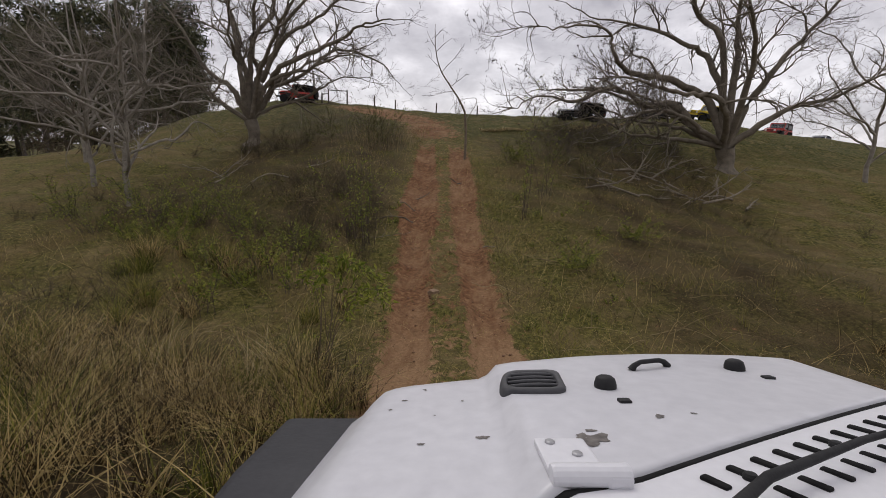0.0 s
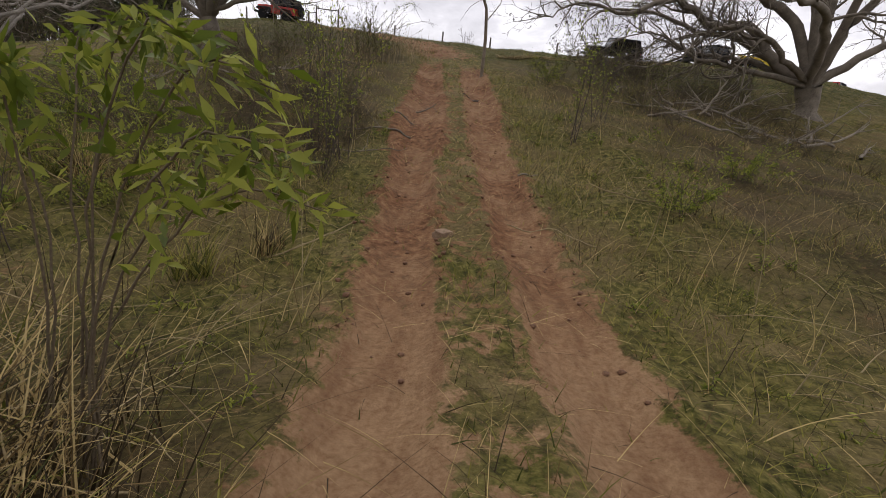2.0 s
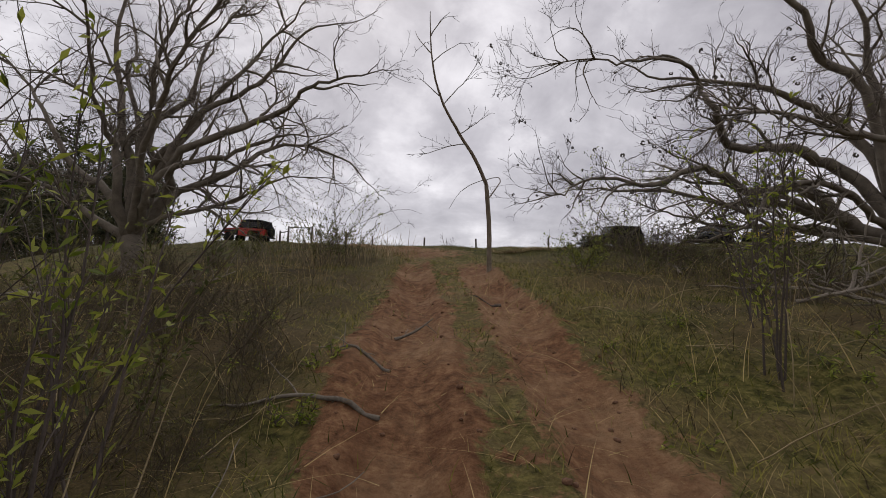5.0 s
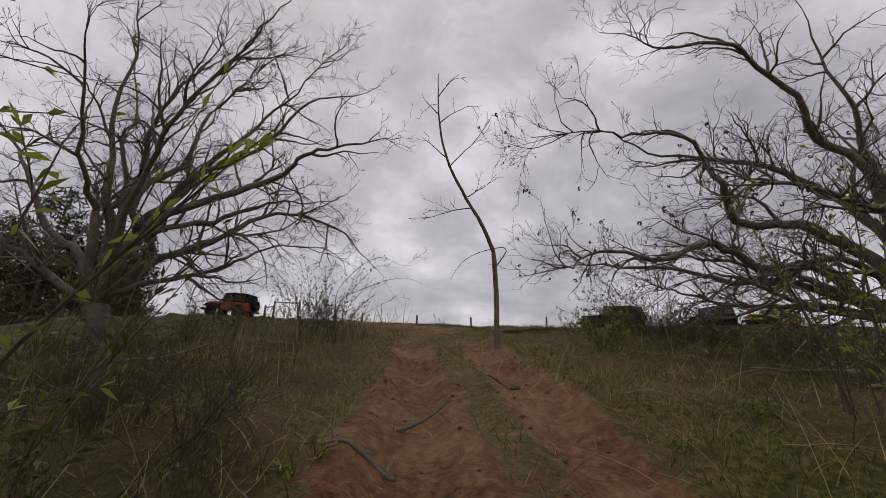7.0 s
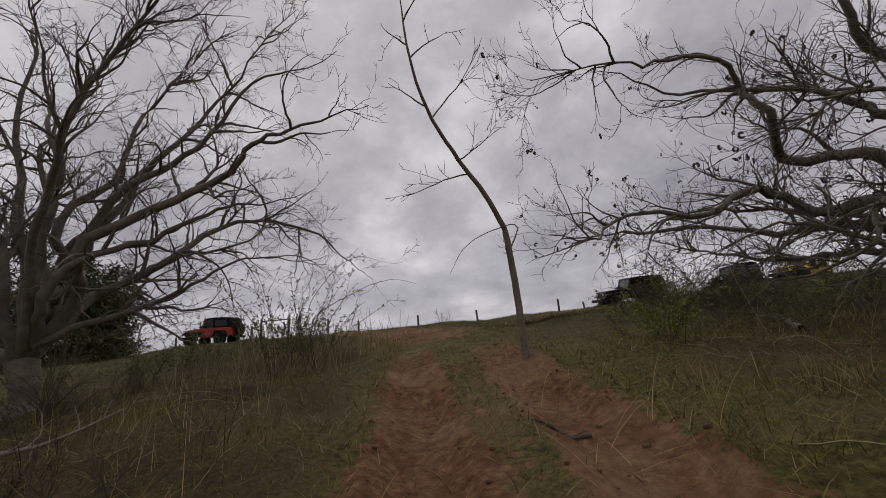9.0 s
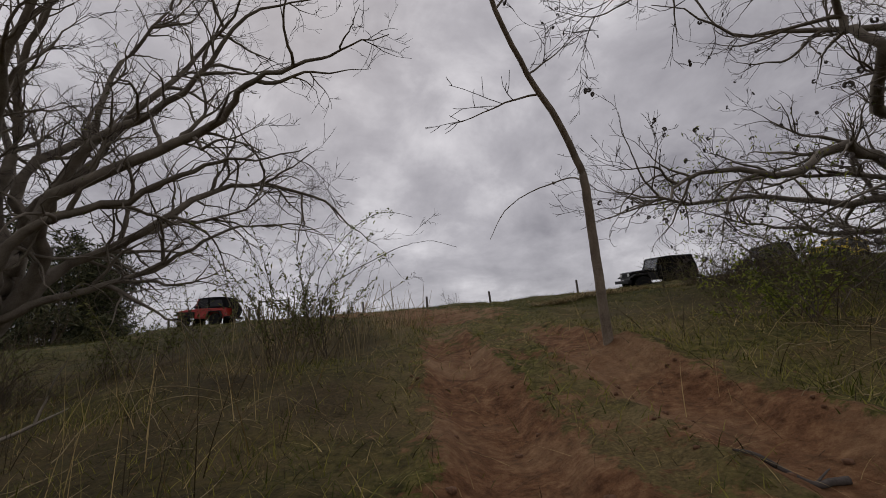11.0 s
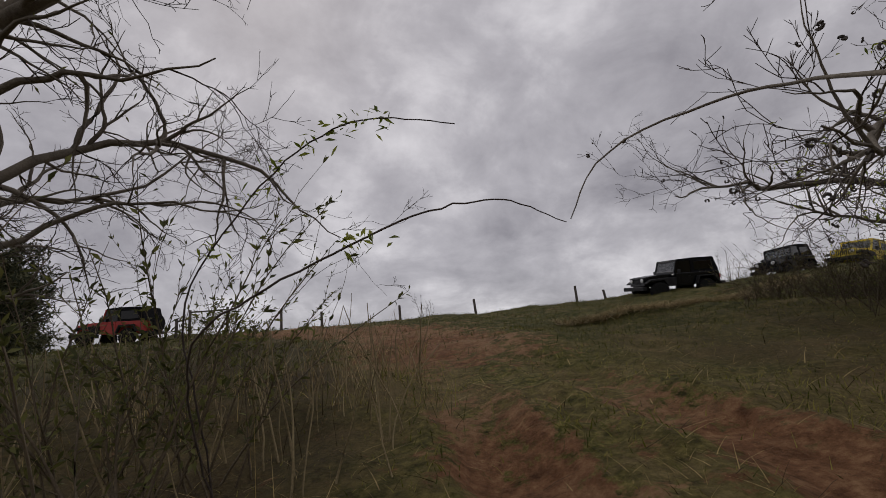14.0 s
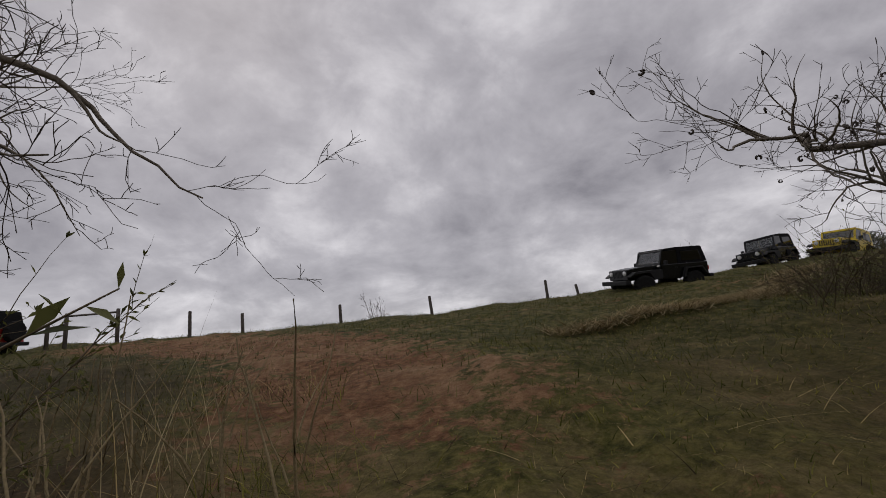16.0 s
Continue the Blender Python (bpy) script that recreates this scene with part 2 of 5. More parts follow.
def path_x(y):
    """The middle of the two wheel ruts."""
    return np.interp(y, [-5, 0, 4, 7, 9, 10, 12, 14.7, 17.7, 20, 21.7, 24, 26.5, 30, 34, 40], [2.5, 2.4, 2.0, 1.65, 1.45, 1.3, 1.05, 0.72, 0.38, 0.22, 0.05, -0.25, -0.5, -1.2, -2.6, -6.0])


def waves(x, y, scale, seed):
    rs = np.random.RandomState(seed)
    out = 0
    for k in range(10):
        a, p = rs.uniform(0, 2 * math.pi, 2)
        f = rs.uniform(0.6, 1.8) / scale * 2 * math.pi
        out = out + np.sin((x * math.cos(a) + y * math.sin(a)) * f + p)
    return out / 10


def ground_z(x, y, fine=True):
    x, y = np.asarray(x, float), np.asarray(y, float)
    # the brow of the hill is rounded: it comes nearer towards both sides
    up = smooth_step(22, 36, y)
    yy = y + np.interp(x, BROW_X, BROW_NEAR) * up
    z = (np.interp(yy - 0.7, PROF_Y, PROF_Z) + np.interp(yy, PROF_Y, PROF_Z) * 2 + np.interp(yy + 0.7, PROF_Y, PROF_Z)) / 4 + np.interp(x, BROW_X, BROW_RISE) * up
    # the ridge lies farther back to the west
    z = z + smooth_step(2.4, 21, -x) * np.clip(yy - 45, 0, 9.5) * 0.1
    far = np.clip(np.abs(x - 1) - 19, 0, 70)
    z = z - 0.003 * far ** 2 * smooth_step(0, 24, y) * smooth_step(106, 35, y)
    # shallow hollows below the two large trees
    z = z - 0.8 * smooth_step(6, 14, np.abs(x)) * smooth_step(13, 20, y) * smooth_step(36, 27, y)
    if fine:
        near = smooth_step(70, 28, np.abs(y - 18)) * smooth_step(70, 28, np.abs(x))
        z = z + near * (0.28 * waves(x, y, 6.0, 3) + 0.10 * waves(x, y, 1.6, 4) + 0.05 * waves(x, y, 0.6, 5))
        on = smooth_step(-2, 3, y) * smooth_step(33, 26, y)
        d = x - path_x(y)
        for s in (-0.9, 0.9):
            e = np.abs(d - s - 0.06 * waves(x * 0, y, 2.0, 6))
            z = z - on * (0.14 * smooth_step(0.5, 0.2, e)) + on * 0.05 * smooth_step(0.25, 0.0, np.abs(e - 0.6))
    return z


def gz(x, y):
    return float(ground_z(x, y))


def spread(lo, hi, step, far, grow=1.18):
    mid = list(np.arange(lo, hi + step / 2, step))
    a, s = lo, step
    left, right = [], []
    while a > -far:
        s *= grow
        a -= s
        left.append(a)
    b, s = hi, step
    while b < far:
        s *= grow
        b += s
        right.append(b)
    return np.array(left[::-1] + mid + right)


def ground_material():
    m = bpy.data.materials.new("grassy_red_ground")
    m.use_nodes = True
    nt = m.node_tree
    N, L = nt.nodes.new, nt.links.new
    b = nt.nodes["Principled BSDF"]
    b.inputs["Roughness"].default_value, b.inputs["Specular IOR Level"].default_value = 0.95, 0.15
    tc = N("ShaderNodeTexCoord")

    def noise_node(scale, detail=6.0, rough=0.6):
        n = N("ShaderNodeTexNoise")
        n.inputs["Scale"].default_value, n.inputs["Detail"].default_value, n.inputs["Roughness"].default_value = scale, detail, rough
        L(tc.outputs["Object"], n.inputs["Vector"])
        return n.outputs[0]

    def ramp_node(fac, stops):
        r = N("ShaderNodeValToRGB")
        for i, (p, c) in enumerate(stops):
            e = r.color_ramp.elements[i] if i < 2 else r.color_ramp.elements.new(p)
            e.position, e.color = p, (*c, 1)
        L(fac, r.inputs[0])
        return r.outputs[0]

    def mix_node(fac, a, c):
        x = N("ShaderNodeMix")
        x.data_type = 'RGBA'
        L(fac, x.inputs[0])
        L(a, x.inputs[6])
        L(c, x.inputs[7])
        return x.outputs[2]

    grass = ramp_node(noise_node(9.0, 8.0, 0.7), [(0.37, (0.026, 0.027, 0.006)), (0.63, (0.19, 0.16, 0.048)), (0.5, (0.088, 0.083, 0.019))])
    litter = ramp_node(noise_node(28.0, 6.0, 0.7), [(0.3, (0.04, 0.028, 0.012)), (0.7, (0.24, 0.175, 0.078))])
    patch = ramp_node(noise_node(0.55, 5.0), [(0.42, (0, 0, 0)), (0.62, (0.8, 0.8, 0.8))])
    turf = mix_node(patch, grass, litter)
    grazed = ramp_node(noise_node(5.0, 8.0, 0.7), [(0.37, (0.026, 0.028, 0.007)), (0.63, (0.135, 0.116, 0.04)), (0.5, (0.062, 0.062, 0.016))])
    lea = N("ShaderNodeAttribute")
    lea.attribute_name = "pasture"
    turf = mix_node(lea.outputs["Fac"], turf, grazed)
    # bleached and trampled patches a stride or two across
    pale = ramp_node(noise_node(24.0, 7.0, 0.7), [(0.3, (0.09, 0.064, 0.026)), (0.7, (0.3, 0.23, 0.11))])
    turf = mix_node(ramp_node(noise_node(1.3, 7.0, 0.7), [(0.52, (0, 0, 0)), (0.66, (0.7, 0.7, 0.7))]), turf, pale)
    # dark leaf litter, its colour also standing in for shade on the banks
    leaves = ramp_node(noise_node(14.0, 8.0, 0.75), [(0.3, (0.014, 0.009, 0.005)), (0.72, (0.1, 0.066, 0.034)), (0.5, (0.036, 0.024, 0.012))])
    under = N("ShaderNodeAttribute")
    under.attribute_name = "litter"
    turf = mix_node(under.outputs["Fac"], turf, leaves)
    soil = ramp_node(noise_node(7.0, 9.0, 0.7), [(0.34, (0.07, 0.032, 0.014)), (0.68, (0.3, 0.172, 0.088)), (0.5, (0.172, 0.084, 0.04))])
    dusty = ramp_node(noise_node(16.0, 9.0, 0.75), [(0.3, (0.19, 0.105, 0.052)), (0.7, (0.4, 0.265, 0.15))])
    spilt = N("ShaderNodeAttribute")
    spilt.attribute_name = "dust"
    most = N("ShaderNodeMath")
    most.operation = 'MAXIMUM'
    L(ramp_node(noise_node(0.7, 6.0, 0.65), [(0.44, (0, 0, 0)), (0.62, (0.6, 0.6, 0.6))]), most.inputs[0])
    L(spilt.outputs["Fac"], most.inputs[1])
    soil = mix_node(most.outputs[0], soil, dusty)
    # lengthwise smears that sliding tyres leave in the clay
    along = N("ShaderNodeMapping")
    along.inputs["Scale"].default_value = (5.0, 1.0, 1.0)
    along.inputs["Rotation"].default_value = (0, 0, radians(-8))
    L(tc.outputs["Object"], along.inputs["Vector"])
    smear = N("ShaderNodeTexNoise")
    smear.inputs["Scale"].default_value, smear.inputs["Detail"].default_value = 1.0, 5.0
    L(along.outputs[0], smear.inputs["Vector"])
    deep = ramp_node(noise_node(30.0, 6.0, 0.7), [(0.3, (0.07, 0.03, 0.014)), (0.7, (0.18, 0.083, 0.038))])
    soil = mix_node(ramp_node(smear.outputs[0], [(0.48, (0, 0, 0)), (0.68, (0.5, 0.5, 0.5))]), soil, deep)
    at = N("ShaderNodeAttribute")
    at.attribute_name = "bare"
    edge = N("ShaderNodeMath")
    edge.operation = 'MULTIPLY_ADD'
    L(noise_node(3.2, 8.0, 0.75), edge.inputs[0])
    edge.inputs[1].default_value = 2.6
    sub = N("ShaderNodeMath")
    sub.operation = 'SUBTRACT'
    L(at.outputs["Fac"], sub.inputs[0])
    sub.inputs[1].default_value = 1.22
    L(sub.outputs[0], edge.inputs[2])
    mask = ramp_node(edge.outputs[0], [(0.36, (0, 0, 0)), (0.56, (1, 1, 1))])
    L(mix_node(mask, turf, soil), b.inputs["Base Color"])
    # cross marks of tyre treads pressed into the clay
    tread = N("ShaderNodeTexWave")
    tread.wave_type, tread.bands_direction = 'BANDS', 'Y'
    tread.inputs["Scale"].default_value, tread.inputs["Distortion"].default_value = 5.5, 0.7
    tread.inputs["Detail"].default_value, tread.inputs["Detail Scale"].default_value = 3.0, 1.2
    L(tc.outputs["Object"], tread.inputs["Vector"])
    patchy = ramp_node(noise_node(1.6, 4.0), [(0.5, (0, 0, 0)), (0.6, (1, 1, 1))])
    press, both = N("ShaderNodeMath"), N("ShaderNodeMath")
    press.operation, both.operation = 'MULTIPLY', 'MULTIPLY_ADD'
    L(mask, press.inputs[0])
    L(patchy, press.inputs[1])
    amount = N("ShaderNodeMath")
    amount.operation = 'MULTIPLY'
    amount.inputs[1].default_value = 0.13
    L(press.outputs[0], amount.inputs[0])
    L(tread.outputs["Fac"], both.inputs[0])
    L(amount.outputs[0], both.inputs[1])
    L(noise_node(22.0, 8.0, 0.7), both.inputs[2])
    bp = N("ShaderNodeBump")
    bp.inputs["Strength"].default_value, bp.inputs["Distance"].default_value = 0.8, 0.055
    L(both.outputs[0], bp.inputs["Height"])
    L(bp.outputs[0], b.inputs["Normal"])
    return m


def bare_amount(x, y):
    """How worn the turf is: 1 in the ruts, less beside them, and a broad worn turn at the top of the climb."""
    d = np.abs(x - path_x(y))
    on = smooth_step(2.5, 6.0, y) * smooth_step(31, 23, y)
    wide = 0.07 * smooth_step(14, 20, y) + 0.22 * smooth_step(14, 16, y) * smooth_step(22, 19, y) * (x < path_x(y)) + 0.1 * waves(x, y, 2.2, 31)
    rut = smooth_step(0.66 + wide, 0.24 + wide, np.abs(d - 0.9)) * on
    between = 0.26 * smooth_step(2.1, 1.3, d) * on
    bend = np.interp(y, [27, 31, 34, 37, 41, 49], [-0.8, -1.5, -2.3, -3.4, -7.4, -15.0])
    turn = 0.62 * smooth_step(3.0, 0.7, np.abs(x - bend) / (1 + 0.8 * smooth_step(35, 42, y))) * smooth_step(28, 32, y) * smooth_step(49, 42, y)
    trail = 0.2 * smooth_step(1.5, 0.4, np.abs(y - 39.0 - 0.12 * (x - 8) - 0.5 * np.sin(x * 0.4))) * smooth_step(-16, -8, x) * smooth_step(30, 18, x)
    return np.clip(np.maximum.reduce([rut, between, turn, trail]), 0, 1)


def litter_and_shade(x, y):
    """Where old brown leaf litter and painted-in shade lie under the trees and among the dry clumps instead of turf."""
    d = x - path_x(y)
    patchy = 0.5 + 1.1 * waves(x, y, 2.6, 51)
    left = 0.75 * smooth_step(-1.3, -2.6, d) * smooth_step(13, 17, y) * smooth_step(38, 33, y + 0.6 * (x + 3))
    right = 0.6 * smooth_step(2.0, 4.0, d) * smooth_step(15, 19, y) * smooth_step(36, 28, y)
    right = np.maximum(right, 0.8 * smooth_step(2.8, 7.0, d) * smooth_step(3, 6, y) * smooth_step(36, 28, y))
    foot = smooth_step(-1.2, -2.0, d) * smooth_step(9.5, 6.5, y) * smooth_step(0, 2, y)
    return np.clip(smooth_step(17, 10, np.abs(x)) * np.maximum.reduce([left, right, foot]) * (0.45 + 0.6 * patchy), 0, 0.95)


def build_ground():
    xs, ys = spread(-16, 20, 0.17, 3000), spread(-4, 50, 0.17, 3000)
    X, Y = np.meshgrid(xs, ys)
    Z = ground_z(X, Y)
    n, m = X.shape
    v = np.stack([X, Y, Z], -1).reshape(-1, 3)
    i = (np.arange(n - 1)[:, None] * m + np.arange(m - 1)[None]).ravel()
    quads = np.stack([i, i + 1, i + m + 1, i + m], -1)
    ob = array_object("ground", v, quads, ground_material(), smooth=True)
    at = ob.data.attributes.new("bare", 'FLOAT', 'POINT')
    at.data.foreach_set("value", bare_amount(X, Y).ravel().astype(np.float32))
    at = ob.data.attributes.new("pasture", 'FLOAT', 'POINT')
    at.data.foreach_set("value", smooth_step(29, 35, Y + 1.5 * waves(X, Y, 5.0, 41) + 2.0 * smooth_step(-3, 1, X)).ravel().astype(np.float32))
    # pale dry dust spilt at the foot of the climb
    at = ob.data.attributes.new("dust", 'FLOAT', 'POINT')
    at.data.foreach_set("value", (0.85 * smooth_step(11.5, 7.5, Y + 0.8 * waves(X, Y, 1.5, 61))).ravel().astype(np.float32))
    # the litter mask also carries the shade painted beside the track
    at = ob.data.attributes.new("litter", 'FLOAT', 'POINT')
    at.data.foreach_set("value", litter_and_shade(X, Y).ravel().astype(np.float32))
    tagged(ob, "grassy hillside with two red clay wheel ruts", "ground", kind="structure")


build_ground()


# ---- bare trees ----
def wander(rng, start, way, length, steps, bend, lift):
    """A crooked line from start."""
    pts = [np.array(start, float)]
    d = np.array(way, float)
    d /= np.linalg.norm(d) + 1e-9
    for _ in range(steps):
        d = d + rng.normal(0, bend, 3) + np.array([0, 0, lift])
        d /= np.linalg.norm(d) + 1e-9
        pts.append(pts[-1] + d * length / steps)
    return np.array(pts)


def curve_through(rng, points, steps, jitter):
    """A smooth crooked line through way-points."""
    p = np.array(points, float)
    q = np.concatenate([[2 * p[0] - p[1]], p, [2 * p[-1] - p[-2]]])
    out = []
    for k in range(1, len(q) - 2):
        for t in np.linspace(0, 1, steps, endpoint=False):
            out.append(0.5 * (2 * q[k] + (q[k + 1] - q[k - 1]) * t + (2 * q[k - 1] - 5 * q[k] + 4 * q[k + 1] - q[k + 2]) * t * t
                              + (3 * q[k] - q[k - 1] - 3 * q[k + 1] + q[k + 2]) * t ** 3))
    out.append(p[-1])
    out = np.array(out)
    k = np.linspace(0, 1, len(out))[:, None]
    total = np.linalg.norm(np.diff(out, axis=0), axis=1).sum()
    for _ in range(6):
        f = rng.uniform(0.4, 1.7) * total
        out += jitter * 1.25 * np.sin(k * f + rng.uniform(0, 6.3)) * rng.normal(0, 1, (1, 3)) * np.minimum(k * 4, 1) * np.minimum((1 - k) * 6, 1)
    out[1:-1] += rng.normal(0, jitter * 0.5, (len(out) - 2, 3))
    return out


def grow(rng, tubes, fine, line, r0, level, spec, tips):
    """Side shoots along a line, and shoots on those; spec holds lengths, shoots a metre, angles, bend, lift and depth."""
    seg = np.linalg.norm(np.diff(line, axis=0), axis=1)
    total = seg.sum()
    along = np.concatenate([[0], np.cumsum(seg)]) / total
    lengths, density, angle, bend, lift, deepest = spec
    count = max(2, int(rng.poisson(density[level] * total)))
    for u in np.sort(rng.uniform(0.10 if level else 0.22, 1.0, count)):
        i = min(np.searchsorted(along, u), len(line) - 1)
        at = line[i - 1] + (line[i] - line[i - 1]) * ((u - along[i - 1]) / max(along[i] - along[i - 1], 1e-6))
        tan = line[i] - line[i - 1]
        tan /= np.linalg.norm(tan) + 1e-9
        side = rng.normal(0, 1, 3)
        side -= tan * (side @ tan)
        side[2] += 0.2
        side /= np.linalg.norm(side) + 1e-9
        a = radians(rng.uniform(*angle))
        way = tan * math.cos(a) + side * math.sin(a)
        lo, hi = lengths[level]
        length = rng.uniform(lo, hi) * (1.1 - 0.5 * u)
        length = min(length, total * 0.75)
        rr = max(min(r0 * (1 - u) ** 0.8 * 0.7, length * 0.0215), 0.006)
        steps = int(np.clip(length / 0.16, 3, 14))
        child = wander(rng, at, way, length, steps, bend, lift)
        radii = rr + (0.0045 - rr) * np.linspace(0, 1, len(child)) ** 0.8
        big = rr > 0.018
        (tubes if big else fine).add(child, radii, 5 if big else 3)
        if level + 1 < deepest and length > 0.3:
            grow(rng, tubes, fine, child, rr, level + 1, spec, tips)
        if tips is not None and level:
            tips.append(child[-1])


def big_tree(name, base, limbs, seed, trunk_r, label, spec, bark, group="bare trees on the slope"):
    rng = np.random.RandomState(seed)
    tree = new(name)
    tree.location = base
    tagged(tree, label, "tree", group)
    base = np.array(base)
    fine, tips = Tubes(), []
    trunk = Tubes()
    fork = np.array(limbs[0][0][0], float)
    line = curve_through(rng, [base - [0, 0, 0.4], base + (fork - base) * 0.45 + [0.06, 0, 0], fork], 5, 0.02)
    k = np.linspace(0, 1, len(line))
    trunk.add(line - base, trunk_r * (1.55 - 0.95 * smooth_step(0, 0.35, k) + 0.25 * k), 12)
    trunk.make("trunk", bark, tree)
    for points, r in limbs:
        limb = Tubes()
        line = curve_through(rng, points, 7, 0.085)
        k = np.linspace(0, 1, len(line))
        limb.add(line - base, 0.88 * r * (1 - k) ** 1.25 + 0.011, 8)
        grow(rng, limb, fine, line - base, r, 0, spec, tips)
        limb.make("limb", bark, tree)
    tagged(fine.make("twig_spray", TWIG, tree), kind="stuff")
    return tree, [t + base for t in tips], rng


SPEC = (((1.4, 4.3), (0.7, 2.1), (0.3, 0.9), (0.12, 0.3)), (1.4, 1.75, 2.0, 1.5), (24, 64), 0.19, 0.0, 4)
SPEC_DENSE = (SPEC[0], (1.5, 1.9, 2.1, 1.5), *SPEC[2:])
lb = (-13.2, 28.6, gz(-13.2, 28.6))
lf = (-13.3, 28.6, lb[2] + 1.4)
left_tree, left_tips, _ = big_tree("bare_tree", lb, [
    ([lf, (-11.6, 28.2, 5.6), (-8.8, 27.6, 7.3), (-6.2, 27.0, 8.6), (-4.2, 26.6, 9.2), (-2.0, 26.0, 9.0)], 0.26),
    ([lf, (-11.9, 27.6, 5.0), (-9.6, 27.6, 6.3), (-7.0, 28.0, 7.4), (-4.6, 28.0, 7.6)], 0.22),
    ([lf, (-12.0, 28.4, 4.4), (-9.8, 29.6, 5.4), (-7.4, 30.6, 6.6), (-4.8, 31.0, 6.2)], 0.16),
    ([lf, (-12.2, 28.6, 6.8), (-10.6, 29.2, 9.8), (-8.4, 29.4, 12.8), (-5.0, 28.6, 15.8)], 0.28),
    ([lf, (-12.8, 28.8, 7.0), (-12.2, 29.6, 10.6), (-10.8, 30.2, 14.4), (-8.6, 30.4, 19.0)], 0.25),
    ([lf, (-12.0, 28.2, 6.2), (-9.4, 28.0, 9.0), (-6.6, 27.8, 11.2), (-3.2, 27.4, 12.4)], 0.25),
    ([lf, (-12.7, 27.8, 7.4), (-11.0, 26.8, 11.0), (-8.8, 26.0, 14.5)], 0.24),
    ([lf, (-13.4, 28.0, 7.6), (-13.6, 27.0, 12.0), (-13.0, 26.0, 17.0)], 0.26),
    ([lf, (-13.8, 29.0, 7.0), (-15.0, 29.6, 11.6), (-16.2, 30.0, 18.0)], 0.28),
    ([lf, (-14.8, 28.2, 6.0), (-17.4, 27.6, 8.8), (-20.0, 27.0, 12.2)], 0.25),
    ([lf, (-15.4, 28.0, 4.8), (-18.2, 27.2, 6.2), (-21.0, 26.8, 7.4)], 0.20),
    ([lf, (-13.0, 27.0, 6.0), (-12.0, 24.6, 8.6), (-10.4, 22.0, 10.6)], 0.23),
    ([lf, (-11.8, 26.8, 5.6), (-9.4, 24.8, 8.0), (-6.8, 23.4, 10.4), (-4.6, 22.6, 12.0)], 0.19),
    ([lf, (-11.4, 29.6, 6.0), (-8.4, 31.0, 8.2), (-5.6, 31.8, 7.8), (-3.6, 32.0, 6.0)], 0.2),
    ([lf, (-12.4, 30.4, 6.2), (-9.8, 33.0, 8.2), (-7.0, 34.6, 9.8)], 0.20),
], 11, 0.5, "wide-spreading leafless grey tree rooted on the grassy bank", SPEC, BARK)
rb = (16.4, 28.2, gz(16.4, 28.2))
rf = (16.2, 28.2, rb[2] + 1.3)
right_tree, right_tips, _ = big_tree("bare_tree", rb, [
    ([rf, (14.0, 29.0, 4.6), (11.2, 29.2, 6.0), (8.0, 28.2, 5.6), (5.0, 27.4, 5.0), (2.3, 26.3, 4.7)], 0.33),
    ([rf, (14.4, 28.4, 6.0), (11.6, 28.4, 6.9), (9.0, 26.9, 7.3), (8.3, 26.2, 8.6), (5.6, 25.2, 8.6), (2.2, 24.8, 8.2)], 0.30),
    ([rf, (15.0, 28.2, 7.0), (12.6, 28.4, 9.0), (8.6, 28.6, 10.0), (5.2, 28.0, 10.8)], 0.28),
    ([rf, (16.0, 28.2, 8.0), (15.0, 27.6, 12.0), (13.6, 26.8, 16.2)], 0.30),
    ([rf, (17.8, 28.0, 7.0), (20.0, 27.4, 10.6), (22.0, 27.0, 14.4)], 0.28),
    ([rf, (18.8, 27.8, 5.2), (22.2, 27.0, 6.4), (25.6, 26.4, 7.6)], 0.25),
    ([rf, (14.6, 26.0, 5.2), (11.8, 24.0, 5.4), (8.7, 23.6, 5.8), (6.0, 22.6, 5.0)], 0.25),
    ([rf, (15.6, 25.8, 6.8), (13.6, 23.2, 9.6), (11.0, 21.4, 12.0)], 0.25),
    ([rf, (13.6, 30.6, 5.0), (10.4, 33.2, 6.4), (6.4, 32.6, 6.6), (4.4, 32.0, 6.2)], 0.22),
    ([rf, (14.2, 27.4, 9.0), (11.2, 26.0, 11.6), (7.8, 25.4, 12.4), (4.8, 25.0, 12.6)], 0.23),
    ([rf, (13.4, 27.6, 3.3), (10.4, 26.4, 3.4), (8.0, 26.2, 4.2), (5.6, 26.6, 3.6)], 0.17),
    ([rf, (13.8, 27.0, 4.2), (11.4, 26.0, 4.6), (9.4, 25.8, 3.6), (7.6, 26.0, 3.0), (6.4, 26.4, 3.5)], 0.17),
    ([rf, (14.6, 30.0, 4.0), (12.4, 32.0, 4.6), (10.0, 33.4, 5.6), (8.0, 33.6, 6.6)], 0.2),
    ([rf, (13.2, 30.0, 5.4), (9.6, 31.0, 6.6), (7.4, 31.6, 6.4)], 0.17),
], 23, 0.62, "wide-spreading leafless grey tree with low crooked limbs", SPEC_DENSE, BARK)


